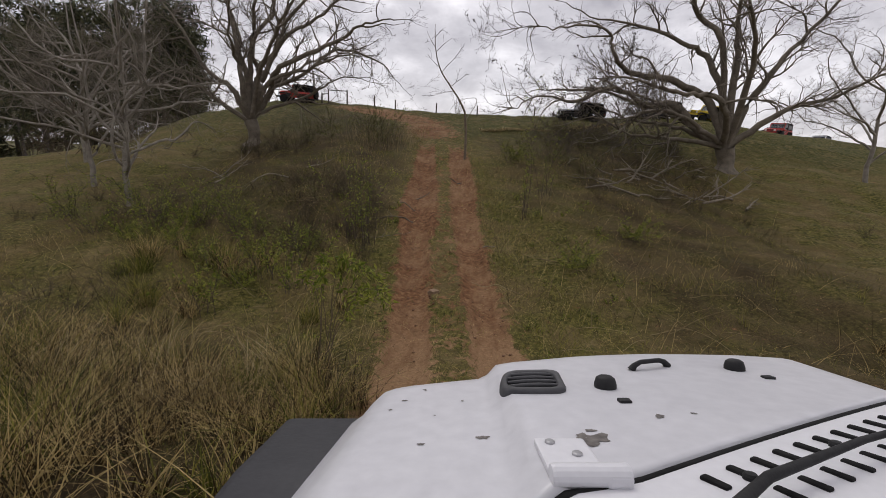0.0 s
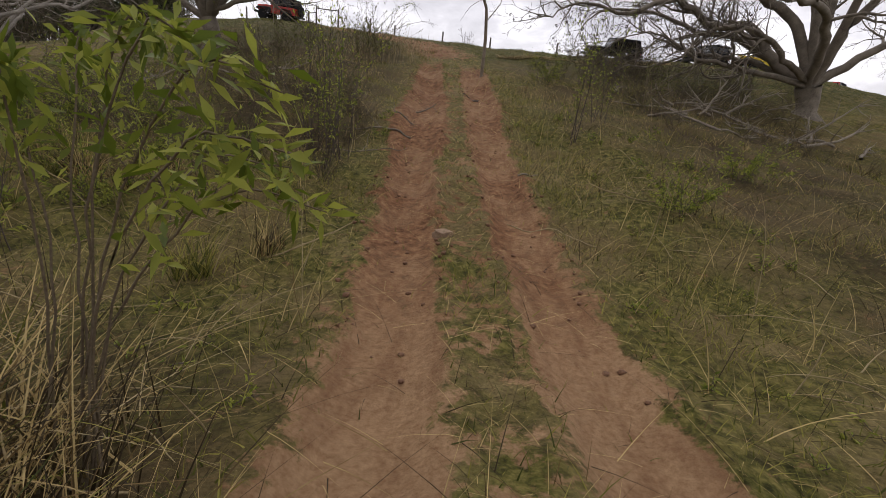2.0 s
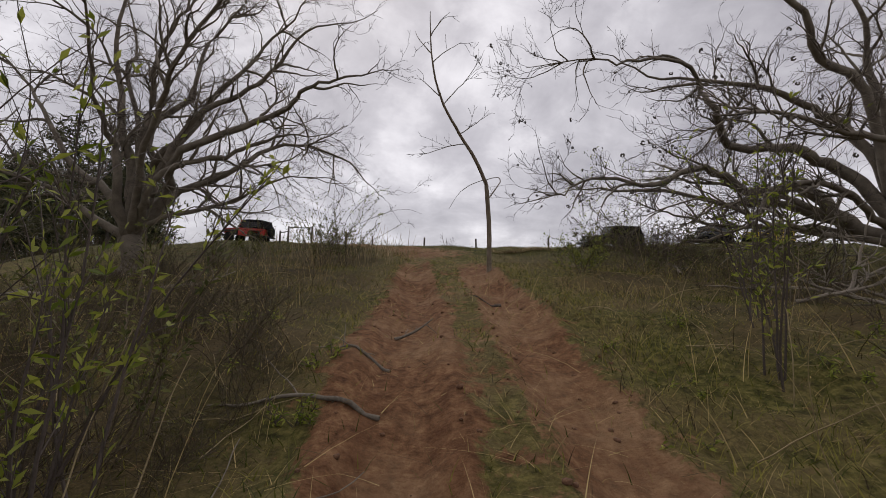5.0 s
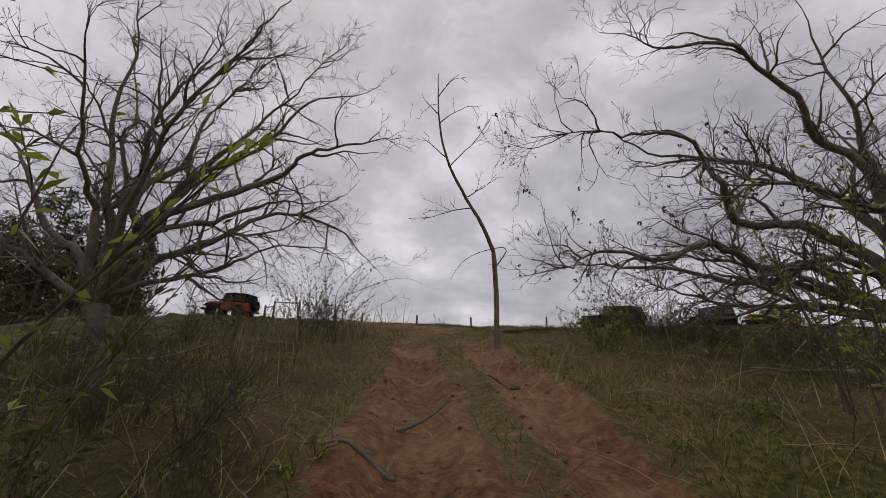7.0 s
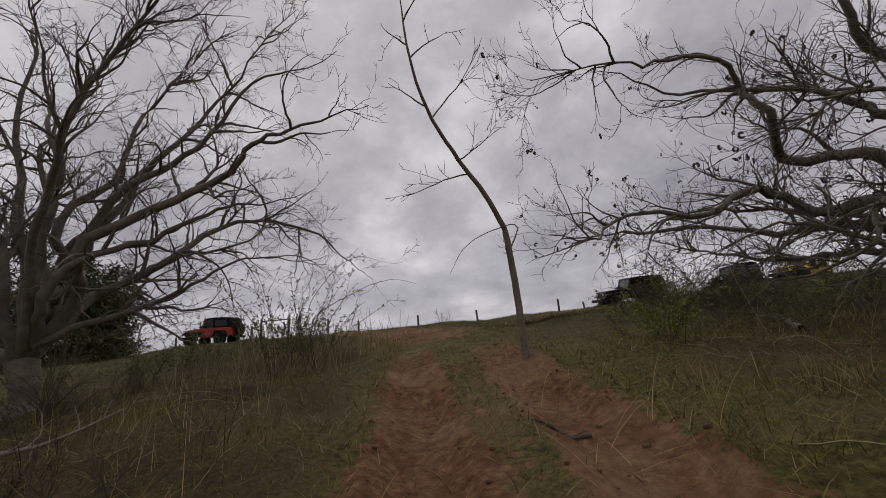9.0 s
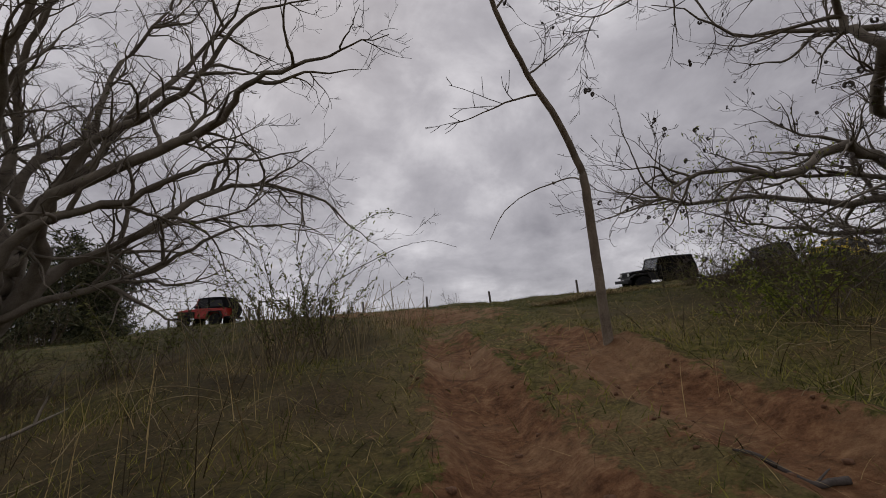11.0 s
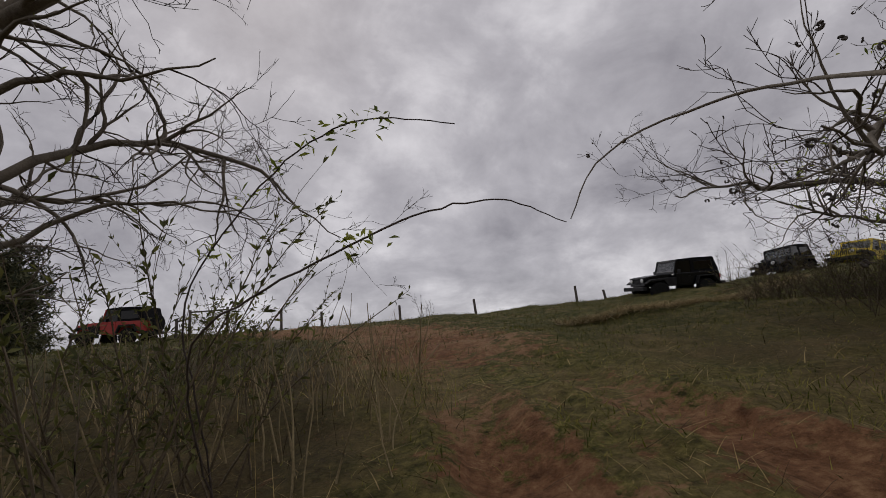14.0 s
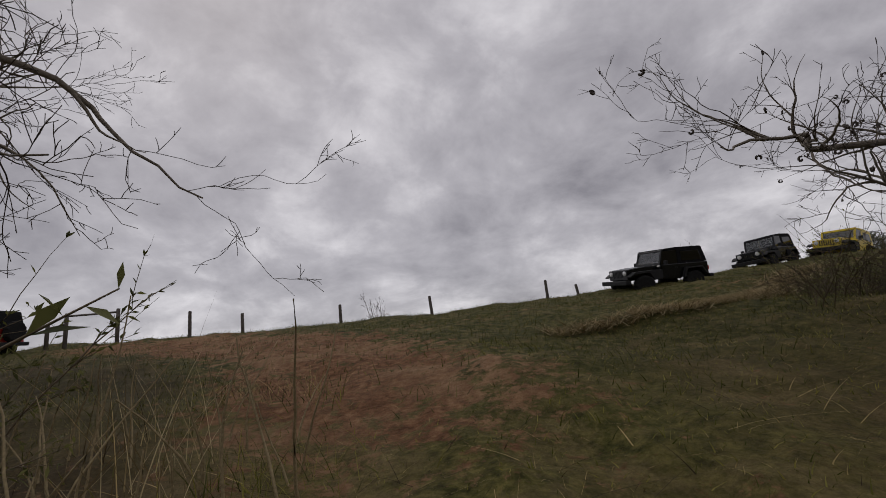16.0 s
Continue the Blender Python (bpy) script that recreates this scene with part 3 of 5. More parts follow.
def leaf_arrays(rng, tips, ways, size):
    """Narrow pointed leaves, two triangles each, folded along the middle."""
    m = len(tips)
    d = ways / (np.linalg.norm(ways, axis=1, keepdims=True) + 1e-9)
    s = np.cross(d, rng.normal(0, 1, (m, 3)))
    s /= np.linalg.norm(s, axis=1, keepdims=True) + 1e-9
    L = (size * rng.uniform(0.6, 1.25, m))[:, None]
    mid = tips + d * L * 0.45
    v = np.stack([tips, mid + s * L * 0.14, tips + d * L - [[0, 0, 0.15]] * L, mid - s * L * 0.14], 1).reshape(-1, 3)
    i = np.arange(m)[:, None] * 4
    f = np.concatenate([i + [[0, 1, 2]], i + [[0, 2, 3]]])
    return v, f


def seed_pods(tips, tree, count, seed):
    """Dark dried fruits hanging at the twig ends."""
    rng = random.Random(seed)
    near = [t for t in tips if t[0] < 10.5 and t[2] < 10]
    me = bpy.data.meshes.new("dried_fruit")
    curl = Tubes()
    turn = np.linspace(0.3, 5.4, 9)
    curl.add(np.stack([0.034 * np.cos(turn), 0.004 * turn, 0.034 * np.sin(turn)], -1), 0.021 * np.sin(np.linspace(0.5, 2.7, 9)) ** 0.6, 5)
    me.from_pydata([tuple(v) for v in np.concatenate(curl.v)], [], [tuple(int(i) for i in f) for f in np.concatenate(curl.f)])
    me.materials.append(BARK_DARK)
    for t in rng.sample(near, min(count, len(near))):
        o = new("dried_fruit", me)
        o.parent = tree
        o.location = Vector(t) - tree.location - Vector((0, 0, 0.03))
        s = rng.uniform(0.7, 1.4)
        o.scale = (s, s, s * 1.1)
        o.rotation_euler = (rng.uniform(-0.6, 0.6), rng.uniform(0, 6.3), rng.uniform(0, 6.3))


seed_pods(right_tips, right_tree, 240, 4)


def hanging_leaves(tree, tips, centre, reach, count, mat, seed):
    """Clusters of narrow leaves that stay on the twigs round one place."""
    rng = np.random.RandomState(seed)
    near = np.array([t for t in tips if np.linalg.norm(np.array(t) - centre) < reach])
    if not len(near):
        return
    pick = near[rng.randint(0, len(near), count)] + rng.normal(0, 0.06, (count, 3))
    ways = rng.normal(0, 1, (count, 3)) - [0, 0, 0.5]
    v, f = leaf_arrays(rng, pick - np.array(tree.location), ways, 0.11)
    tagged(array_object("foliage", v, f, mat, tree, "last green leaves on the twigs"), kind="stuff")


hanging_leaves(right_tree, right_tips, (6.0, 28.0, 5.6), 2.2, 420, FRESH, 5)
hanging_leaves(right_tree, right_tips, (9.0, 25.5, 6.0), 2.6, 260, WEED, 6)
hanging_leaves(right_tree, right_tips, (10.0, 27.5, 5.0), 3.4, 520, WEED, 8)
hanging_leaves(left_tree, left_tips, (-8.0, 27.5, 8.0), 3.4, 260, WEED, 7)


def pale_tree(base, seed, height, limbs, label):
    rng = np.random.RandomState(seed)
    t = new("bare_tree")
    b = np.array([*base, gz(*base)])
    t.location = b
    tagged(t, label, "tree", "bare trees on the slope")
    trunk, fine = Tubes(), Tubes()
    line = curve_through(rng, [(0, 0, -0.3), (-0.15, 0.1, height * 0.25), (0.1, 0.2, height * 0.55), (-0.1, 0.1, height)], 6, 0.03)
    k = np.linspace(0, 1, len(line))
    trunk.add(line, 0.12 * (1 - k) ** 0.8 + 0.012, 9)
    trunk.make("trunk", BARK_PALE, t)
    for n in range(limbs):
        limb = Tubes()
        a = 2 * math.pi * (n + rng.uniform(0, 0.7)) / limbs
        z = height * rng.uniform(0.22, 0.8)
        at = line[int(z / height * (len(line) - 1))]
        ln = height * rng.uniform(0.45, 0.85)
        way = (math.cos(a), math.sin(a), rng.uniform(0.15, 1.2))
        l2 = wander(rng, at, way, ln, 16, 0.17, 0.02)
        limb.add(l2, 0.05 * (1 - np.linspace(0, 1, len(l2))) ** 0.7 + 0.012, 6)
        grow(rng, limb, fine, l2, 0.045, 0, (((0.8, 2.4), (0.4, 1.2), (0.2, 0.5)), (2.2, 2.4, 2.0), (30, 75), 0.24, 0.0, 3), None)
        limb.make("limb", BARK_PALE, t)
    tagged(fine.make("twig_spray", BARK, t), kind="stuff")


pale_tree((-12.6, 17.2), 31, 8.0, 18, "crooked pale grey leafless tree at the foot of the bank")
pale_tree((-16.6, 19.8), 32, 8.5, 18, "crooked pale grey leafless tree at the foot of the bank")
pale_tree((-20.5, 23.6), 33, 9.0, 14, "crooked pale grey leafless tree at the foot of the bank")
pale_tree((23.5, 27.0), 34, 9.0, 11, "crooked pale grey leafless tree on the slope")


def sapling():
    rng = np.random.RandomState(5)
    bx, by = 0.95, 24.5
    b = np.array([bx, by, gz(bx, by)])
    t = new("sapling")
    t.location = b
    tagged(t, "thin bent leafless sapling standing beside the track", "tree")
    trunk, fine = Tubes(), Tubes()
    line = curve_through(rng, [(0, 0, -0.2), (0.0, -0.25, 1.2), (-0.08, -0.65, 2.15), (-0.14, -0.75, 2.45), (-0.45, -1.15, 3.0), (-0.83, -1.55, 3.5), (-1.3, -2.3, 4.2), (-1.48, -2.9, 5.0), (-1.5, -3.2, 5.9)], 5, 0.006)
    k = np.linspace(0, 1, len(line))
    trunk.add(line, 0.068 * (1 - k) ** 0.8 + 0.007, 10)
    trunk.make("trunk", BARK_TAN, t)
    for z, way, ln in ((3.3, (-1, 0.1, 0.12), 1.3), (3.5, (0.9, 0.3, 0.5), 1.0), (4.1, (1, 0.2, 0.9), 1.5), (4.2, (-1, 0.1, 0.5), 0.9), (4.8, (1, 0, 1.1), 1.0), (5.0, (-0.8, 0.3, 1.0), 0.9), (5.4, (0.7, -0.3, 1.0), 0.7)):
        limb = Tubes()
        at = line[np.argmin(np.abs(line[:, 2] - z))]
        l2 = wander(rng, at, way, ln, 8, 0.12, 0.01)
        limb.add(l2, np.linspace(0.016, 0.005, len(l2)), 5)
        grow(rng, limb, fine, l2, 0.014, 0, (((0.3, 0.9), (0.15, 0.35)), (2.6, 2.4), (25, 60), 0.15, 0.0, 2), None)
        limb.make("limb", BARK, t)
    arm = curve_through(rng, [(-0.06, -0.55, 1.95), (0.4, 0.9, 3.0), (0.2, 1.9, 3.42), (-0.72, 2.2, 3.12), (-1.25, 2.3, 2.45)], 5, 0.012)
    limb = Tubes()
    limb.add(arm, np.linspace(0.022, 0.006, len(arm)), 6)
    limb.make("limb", BARK, t)
    tagged(fine.make("twig_spray", TWIG, t), kind="stuff")


sapling()


def far_tree(x, y, height, seed, label):
    """A slight bare tree beyond the ridge: stems that fork from the ground up."""
    rng = np.random.RandomState(seed)
    t = new("bare_tree")
    t.location = (x, y, gz(x, y))
    tagged(t, label, "tree", "small bare trees beyond the ridge")
    fine = Tubes()
    for n in range(5):
        stem = Tubes()
        way = (rng.uniform(-0.3, 0.3), rng.uniform(-0.2, 0.2), 1.0)
        line = wander(rng, (rng.normal(0, 0.08), 0, -0.2), way, height * rng.uniform(0.75, 1.0), 9, 0.06, 0.02)
        stem.add(line, np.linspace(0.035, 0.01, len(line)), 5)
        grow(rng, stem, fine, line, 0.02, 0, (((0.4, 1.1), (0.2, 0.5)), (4.0, 3.0), (20, 45), 0.1, 0.03, 2), None)
        stem.make("limb", BARK, t)
    tagged(fine.make("twig_spray", TWIG, t), kind="stuff")


far_tree(-1.6, 58.0, 3.7, 51, "slight upright leafless tree beyond the fence")
far_tree(27.1, 62.0, 6.9, 52, "small spreading leafless tree behind the parked cars")


# ---- evergreens behind ----
def pine(name_seed):
    rng = np.random.RandomState(name_seed)
    t = new("pine_tree")
    tagged(t, "tall dark green pine standing behind the slope", "tree", "pines behind the slope")
    H = rng.uniform(17, 22)
    trunk = Tubes()
    k = np.linspace(0, 1, 9)
    trunk.add(np.stack([0.25 * np.sin(k * 2), 0.2 * np.cos(k * 3) - 0.2, k * H - 0.5], -1), 0.24 * (1 - k) + 0.03, 8)
    trunk.make("trunk", BARK_DARK, t)
    V, F, n = [], [], 0
    z = H * rng.uniform(0.14, 0.3)
    z0 = z
    while z < H:
        q = (z - z0) / (H - z0)
        reach = (0.17 * H) * (0.75 + 0.5 * math.sin(q * 2.6)) * (1 - q) ** 0.45 * rng.uniform(0.6, 1.15) + 0.4
        for _ in range(rng.randint(3, 6)):
            a = rng.uniform(0, 2 * math.pi)
            tilt = rng.uniform(-0.05, 0.5)
            m = int(13 + reach * 12)
            r = reach * rng.uniform(0.1, 1.0, m) ** 0.6
            c = np.stack([r * math.cos(a), r * math.sin(a), z + r * tilt], -1) + rng.normal(0, 0.34, (m, 3))
            w = rng.normal(0, 1, (m, 3))
            w /= np.linalg.norm(w, axis=1, keepdims=True)
            u = np.cross(w, rng.normal(0, 1, (m, 3)))
            u /= np.linalg.norm(u, axis=1, keepdims=True) + 1e-9
            s = rng.uniform(0.25, 0.55, (m, 1))
            V.append(np.stack([c - w * s, c + u * s * 0.3, c + w * s], 1).reshape(-1, 3))
            F.append(np.arange(3 * m).reshape(-1, 3) + n)
            n += 3 * m
        z += rng.uniform(0.5, 0.9)
    tagged(array_object("crown", np.concatenate(V), np.concatenate(F), PINE, t), kind="stuff")
    return t


pines = [pine(40 + i) for i in range(4)]
PINE_SPOTS = [(-49, 75, 1.35), (-47.5, 66, 1.3), (-49, 61, 1.35), (-47, 72, 1.2), (-51, 72, 1.25), (-55, 68, 1.25), (-60, 74, 1.3), (-62, 64, 1.35), (-67, 66, 1.2), (-70, 58, 1.3), (-76, 60, 1.25), (-52, 80, 1.3), (-58, 84, 1.3), (-80, 50, 1.3), (-66, 80, 1.3), (-55, 82, 1.1), (-72, 70, 1.2), (-84, 62, 1.3), (-48, 70, 1.25), (-53, 77, 1.35), (-63, 70, 1.3), (-57, 63, 1.15), (-68, 62, 1.3), (-74, 54, 1.3), (-78, 66, 1.3), (-53, 58, 1.1), (-58, 57, 1.2), (-64, 55, 1.15), (-69, 50, 1.2), (-62, 49, 1.05), (-74, 46, 1.2), (-56, 52, 0.95)]
for i, (x, y, s) in enumerate(PINE_SPOTS):
    m = pose(x, y, gz(x, y) - 0.2, 0, 0, i * 77) @ Matrix.Scale(s, 4)
    if i < 4:
        pines[i].matrix_basis = m
    else:
        p = copy_thing(pines[i % 4], pose(x, y, gz(x, y) - 0.2, 0, 0, i * 77))
        p.scale = (s, s, s)


rp = random.Random(12)
for i in range(14):
    x = rp.uniform(66, 104)
    y = 26 + (x + 1.5) / rp.uniform(1.33, 1.5)
    p = copy_thing(pines[i % 4], pose(x, y, gz(x, y) - 0.2, 0, 0, rp.uniform(0, 360)))
    k = rp.uniform(0.42, 0.62)
    p.scale = (k * 1.3, k * 1.3, k)
    tagged(p, "low dark tree in the woods far along the ridge", "tree", "far woods along the ridge")


# ---- fence and gate on the ridge ----
def fence_post(x, y, h, lean):
    bm = bmesh.new()
    lathe(bm, [(0.075, -0.3), (0.072, h * 0.5), (0.068, h - 0.02), (0.045, h)], 9, Matrix())
    me = bpy.data.meshes.new("fence_post")
    bm.to_mesh(me)
    bm.free()
    me.materials.append(POST)
    o = new("fence_post", me)
    o.matrix_world = pose(x, y, gz(x, y), lean, lean * 0.6, 0)
    tagged(o, "weathered round wooden fence post on the ridge", "post", "fence posts along the ridge")


for x, y, h, lean in ((-9.6, 46.9, 1.15, 1), (-7.4, 46.9, 0.95, -1), (-3.1, 46.6, 1.1, 2), (1.1, 46.6, 1.05, -2), (6.8, 46.4, 1.0, 3), (8.8, 47.2, 0.6, -3), (13.6, 46.6, 0.8, 2), (-18.0, 47.5, 1.0, 0), (-21.5, 48.0, 1.1, 2)):
    fence_post(x, y, h, lean)


def gate():
    g = new("field_gate")
    x0, y0 = -12.5, 46.9
    g.location = (x0, y0, gz(x0, y0))
    tagged(g, "plain wooden gate frame of posts and a top rail", "gate")
    for dx, h in ((0, 1.5), (-2.0, 1.5), (-2.7, 1.05)):
        bm = bmesh.new()
        lathe(bm, [(0.08, -0.4), (0.078, h * 0.6), (0.072, h), (0.02, h + 0.01)], 9, Matrix.Translation((dx, 0, gz(x0 + dx, y0) - g.location.z)))
        part("gate_post", bm, POST, g, smooth=True)
    for za, zb, xa, xb in ((1.42, 1.36, -2.0, 0.0), (0.98, 1.08, -2.7, -2.0)):
        tb = Tubes()
        tb.add([(xa, 0, za), ((xa + xb) / 2, 0.01, (za + zb) / 2 - 0.01), (xb, 0, zb)], [0.045, 0.042, 0.045], 8)
        tb.make("rail", POST, g)


gate()


# ---- off-road cars ----
def wheel_part(root, x, y, z, name="wheel", tyre_r=0.40, axis='X', width=0.26):
    w = new(name)
    w.parent = root
    w.location = (x, y, z)
    turn = Euler((0, radians(90), 0)).to_matrix().to_4x4() if axis == 'X' else Euler((radians(90), 0, 0)).to_matrix().to_4x4()
    bm = bmesh.new()
    hw = width / 2
    lathe(bm, [(tyre_r * 0.58, -hw), (tyre_r * 0.9, -hw), (tyre_r * 0.98, -hw * 0.8), (tyre_r, -hw * 0.4), (tyre_r, hw * 0.4), (tyre_r * 0.98, hw * 0.8), (tyre_r * 0.9, hw), (tyre_r * 0.58, hw)], 64, Matrix())
    for v in bm.verts:
        if math.hypot(v.co.x, v.co.y) > tyre_r * 0.95 and round(math.atan2(v.co.y, v.co.x) / (2 * math.pi) * 64) % 4 < 2:
            v.co.x, v.co.y = v.co.x * 1.05, v.co.y * 1.05
    bm.transform(turn)
    part("tyre", bm, TYRE, w)
    bm = bmesh.new()
    lathe(bm, [(tyre_r * 0.6, -hw * 0.8), (tyre_r * 0.55, -hw * 0.5), (tyre_r * 0.2, -hw * 0.35), (tyre_r * 0.18, hw * 0.35), (tyre_r * 0.55, hw * 0.5), (tyre_r * 0.6, hw * 0.8)], 16, turn)
    part("rim", bm, STEEL, w)
    return w


def jeep(m, paint, label, top=SOFTTOP, category="car", group="off-road cars on the ridge"):
    """A short boxy open-type off-road car with a canvas top: y ahead, wheels on z = 0."""
    car = new("off_road_car")
    tagged(car, label, category, group)
    bm = bmesh.new()
    prism(bm, [(-1.75, 0.62), (-1.75, 1.16), (0.35, 1.20), (0.42, 1.12), (0.42, 0.6), (-0.45, 0.55), (-0.6, 0.62), (-0.68, 0.98), (-1.38, 0.98), (-1.5, 0.62)], -0.76, 0.76, 0.03)
    part("tub", bm, paint, car)
    bm = bmesh.new()
    prism(bm, [(0.36, 0.75), (0.36, 1.19), (0.9, 1.20), (1.55, 1.14), (1.66, 1.08), (1.66, 0.75)], -0.56, 0.56, 0.035)
    part("hood", bm, paint, car)
    for s in (-1, 1):
        bm = bmesh.new()
        prism(bm, [(0.36, 0.62), (0.36, 1.0), (0.7, 1.02), (1.5, 1.0), (1.72, 0.86), (1.72, 0.8), (1.56, 0.9), (0.92, 0.92), (0.72, 0.6)], s * 0.58, s * 0.84, 0.02)
        part("front_flare", bm, TRIM, car)
        bm = bmesh.new()
        prism(bm, [(-0.5, 0.6), (-0.66, 1.0), (-1.4, 1.0), (-1.6, 0.66), (-1.52, 0.66), (-1.36, 0.94), (-0.72, 0.94), (-0.58, 0.6)], s * 0.75, s * 0.9, 0.015)
        part("rear_flare", bm, TRIM, car)
        bm = bmesh.new()
        box(bm, min(s * 0.755, s * 0.785), max(s * 0.755, s * 0.785), -0.42, 0.33, 0.64, 1.17, 0.012)
        door = part("door", bm, paint, car)
        bm = bmesh.new()
        box(bm, min(s * 0.79, s * 0.81), max(s * 0.79, s * 0.81), -0.36, -0.22, 1.02, 1.05, 0.006)
        part("handle", bm, TRIM, door)
        bm = bmesh.new()
        box(bm, min(s * 0.80, s * 0.98), max(s * 0.80, s * 0.98), 0.2, 0.26, 1.2, 1.36, 0.02)
        part("mirror", bm, TRIM, car)
        bm = bmesh.new()
        lathe(bm, [(0.10, -0.02), (0.10, 0.03), (0.07, 0.045), (0.0, 0.05)], 16, Matrix.Translation((s * 0.42, 1.68, 0.97)) @ Euler((radians(-90), 0, 0)).to_matrix().to_4x4())
        part("headlight", bm, LAMP, car)
        wheel_part(car, s * 0.72, 1.12, 0.42)
        wheel_part(car, s * 0.72, -1.05, 0.42)
        bm = bmesh.new()
        box(bm, s * 0.70 - 0.05, s * 0.70 + 0.05, -1.79, -1.74, 0.8, 0.98, 0.01)
        part("tail_light", bm, RED, car)
    bm = bmesh.new()
    box(bm, -0.58, 0.58, 1.63, 1.69, 0.70, 1.12, 0.02)
    grille = part("grille", bm, paint, car)
    for i in range(7):
        bm = bmesh.new()
        box(bm, -0.27 + i * 0.09 - 0.022, -0.27 + i * 0.09 + 0.022, 1.686, 1.698, 0.8, 1.06, 0.004)
        part("grille_slot", bm, TRIM, grille)
    bm = bmesh.new()
    box(bm, -0.8, 0.8, 1.72, 1.92, 0.5, 0.68, 0.03)
    part("front_bumper", bm, TRIM, car)
    bm = bmesh.new()
    box(bm, -0.75, 0.75, -1.98, -1.8, 0.5, 0.64, 0.03)
    part("rear_bumper", bm, TRIM, car)
    # windscreen: a frame of four bars leaning back, with its pane
    lean = Matrix.Translation((0, 0.34, 1.19)) @ Euler((radians(16), 0, 0)).to_matrix().to_4x4()
    bm = bmesh.new()
    box(bm, -0.70, 0.70, -0.03, 0.03, 0.0, 0.10, 0.01, lean)
    box(bm, -0.70, 0.70, -0.03, 0.03, 0.56, 0.63, 0.01, lean)
    box(bm, -0.72, -0.64, -0.032, 0.032, 0.0, 0.63, 0.01, lean)
    box(bm, 0.64, 0.72, -0.032, 0.032, 0.0, 0.63, 0.01, lean)
    part("windscreen_frame", bm, paint, car)
    bm = bmesh.new()
    box(bm, -0.64, 0.64, -0.006, 0.006, 0.1, 0.56, 0, lean)
    part("windscreen", bm, GLASS, car)
    # canvas top: roof and rear sides, with the door windows open
    bm = bmesh.new()
    prism(bm, [(0.18, 1.78), (0.18, 1.84), (-0.5, 1.88), (-1.55, 1.86), (-1.62, 1.8), (-1.62, 1.76)], -0.70, 0.70, 0.02)
    part("canvas_roof", bm, top, car)
    for s in (-1, 1):
        bm = bmesh.new()
        prism(bm, [(-0.46, 1.18), (-0.46, 1.78), (-1.6, 1.78), (-1.78, 1.18)], s * 0.66, s * 0.705, 0.01)
        side = part("canvas_side", bm, top, car)
        bm = bmesh.new()
        prism(bm, [(-0.62, 1.28), (-0.62, 1.68), (-1.42, 1.68), (-1.54, 1.28)], s * 0.700, s * 0.711, 0.004)
        part("side_window", bm, TINTED, side)
        bm = bmesh.new()
        prism(bm, [(-0.44, 1.19), (-0.44, 1.76), (0.16, 1.76), (0.30, 1.24), (0.30, 1.19)], s * 0.675, s * 0.695, 0.006)
        part("door_window", bm, TINTED, car)
    bm = bmesh.new()
    prism(bm, [(-1.57, 1.79), (-1.62, 1.79), (-1.79, 1.18), (-1.73, 1.18)], -0.66, 0.66, 0.01)
    part("canvas_back", bm, top, car)
    wheel_part(car, 0.1, -1.95, 1.02, "spare_wheel", axis='Y', width=0.24)
    car.matrix_world = m
    return car


def place(x, y, ahead, sink=0.03, tilt=True):
    """A pose on the ground at x, y with the nose along the way given."""
    a = math.atan2(-ahead[0], ahead[1])
    f = Vector((ahead[0], ahead[1], 0)).normalized()
    r = Vector((f.y, -f.x, 0))
    zf, zb = float(ground_z(x + f.x * 1.1, y + f.y * 1.1)), float(ground_z(x - f.x * 1.1, y - f.y * 1.1))
    zr, zl = float(ground_z(x + r.x * 0.7, y + r.y * 0.7)), float(ground_z(x - r.x * 0.7, y - r.y * 0.7))
    fwd = (f * 2.2 + Vector((0, 0, zf - zb))).normalized()
    right = (r * 1.4 + Vector((0, 0, zr - zl)))
    up = right.cross(fwd).normalized()
    right = fwd.cross(up).normalized()
    m = Matrix((right, fwd, up)).transposed().to_4x4()
    m.translation = Vector((x, y, (zf + zb + zr + zl) / 4 - sink))
    return m


jeep(place(-17.2, 45.4, (-1.0, 0.1), 0.14), RED, "red off-road car with a black canvas top parked on the ridge")
jeep(place(10.6, 43.4, (-1.0, -0.10), 0.4) @ Matrix.Diagonal((1.02, 1.14, 1.0, 1)), BLACKP, "black off-road car with a black canvas top parked on the ridge")
jeep(place(18.8, 45.8, (-0.95, -0.36), 0.34), BLACKP, "dark off-road car with a black canvas top parked behind the first")
jeep(place(22.6, 45.2, (-0.93, -0.36), 0.3), YELLOW, "bright yellow off-road car with a black top parked on the ridge", top=YELLOW)
jeep(place(33.4, 52.0, (-0.8, -0.6), 0.35), RED, "red off-road car parked far along the ridge behind a tree")
jeep(place(43.4, 60.0, (-0.8, -0.6)), WHITE, "white off-road car parked far along the ridge")


# ---- the white off-road car at the start of the climb ----
HZ = 1.24       # height of its hood over the ground
CAR = look(*PATH[0][1:3], PATH[0][3]) @ Matrix(((1, 0, 0, 0), (0, 0, 1, 0), (0, -1, 0, 0), (0, 0, 0, 1))) @ Matrix.Translation((0, 0, -0.36 - HZ))


def hood_rear(x):
    return float(np.interp(x, [-0.32, 0.06, 0.285, 1.07, 1.30], [0.56, 0.625, 0.67, 1.045, 1.12]))


def hood_front(x):
    return float(np.interp(x, [-0.24, -0.10, 0.115, 0.21, 0.45, 0.66, 0.97, 1.30], [1.26, 1.325, 1.37, 1.42, 1.48, 1.505, 1.50, 1.43]))


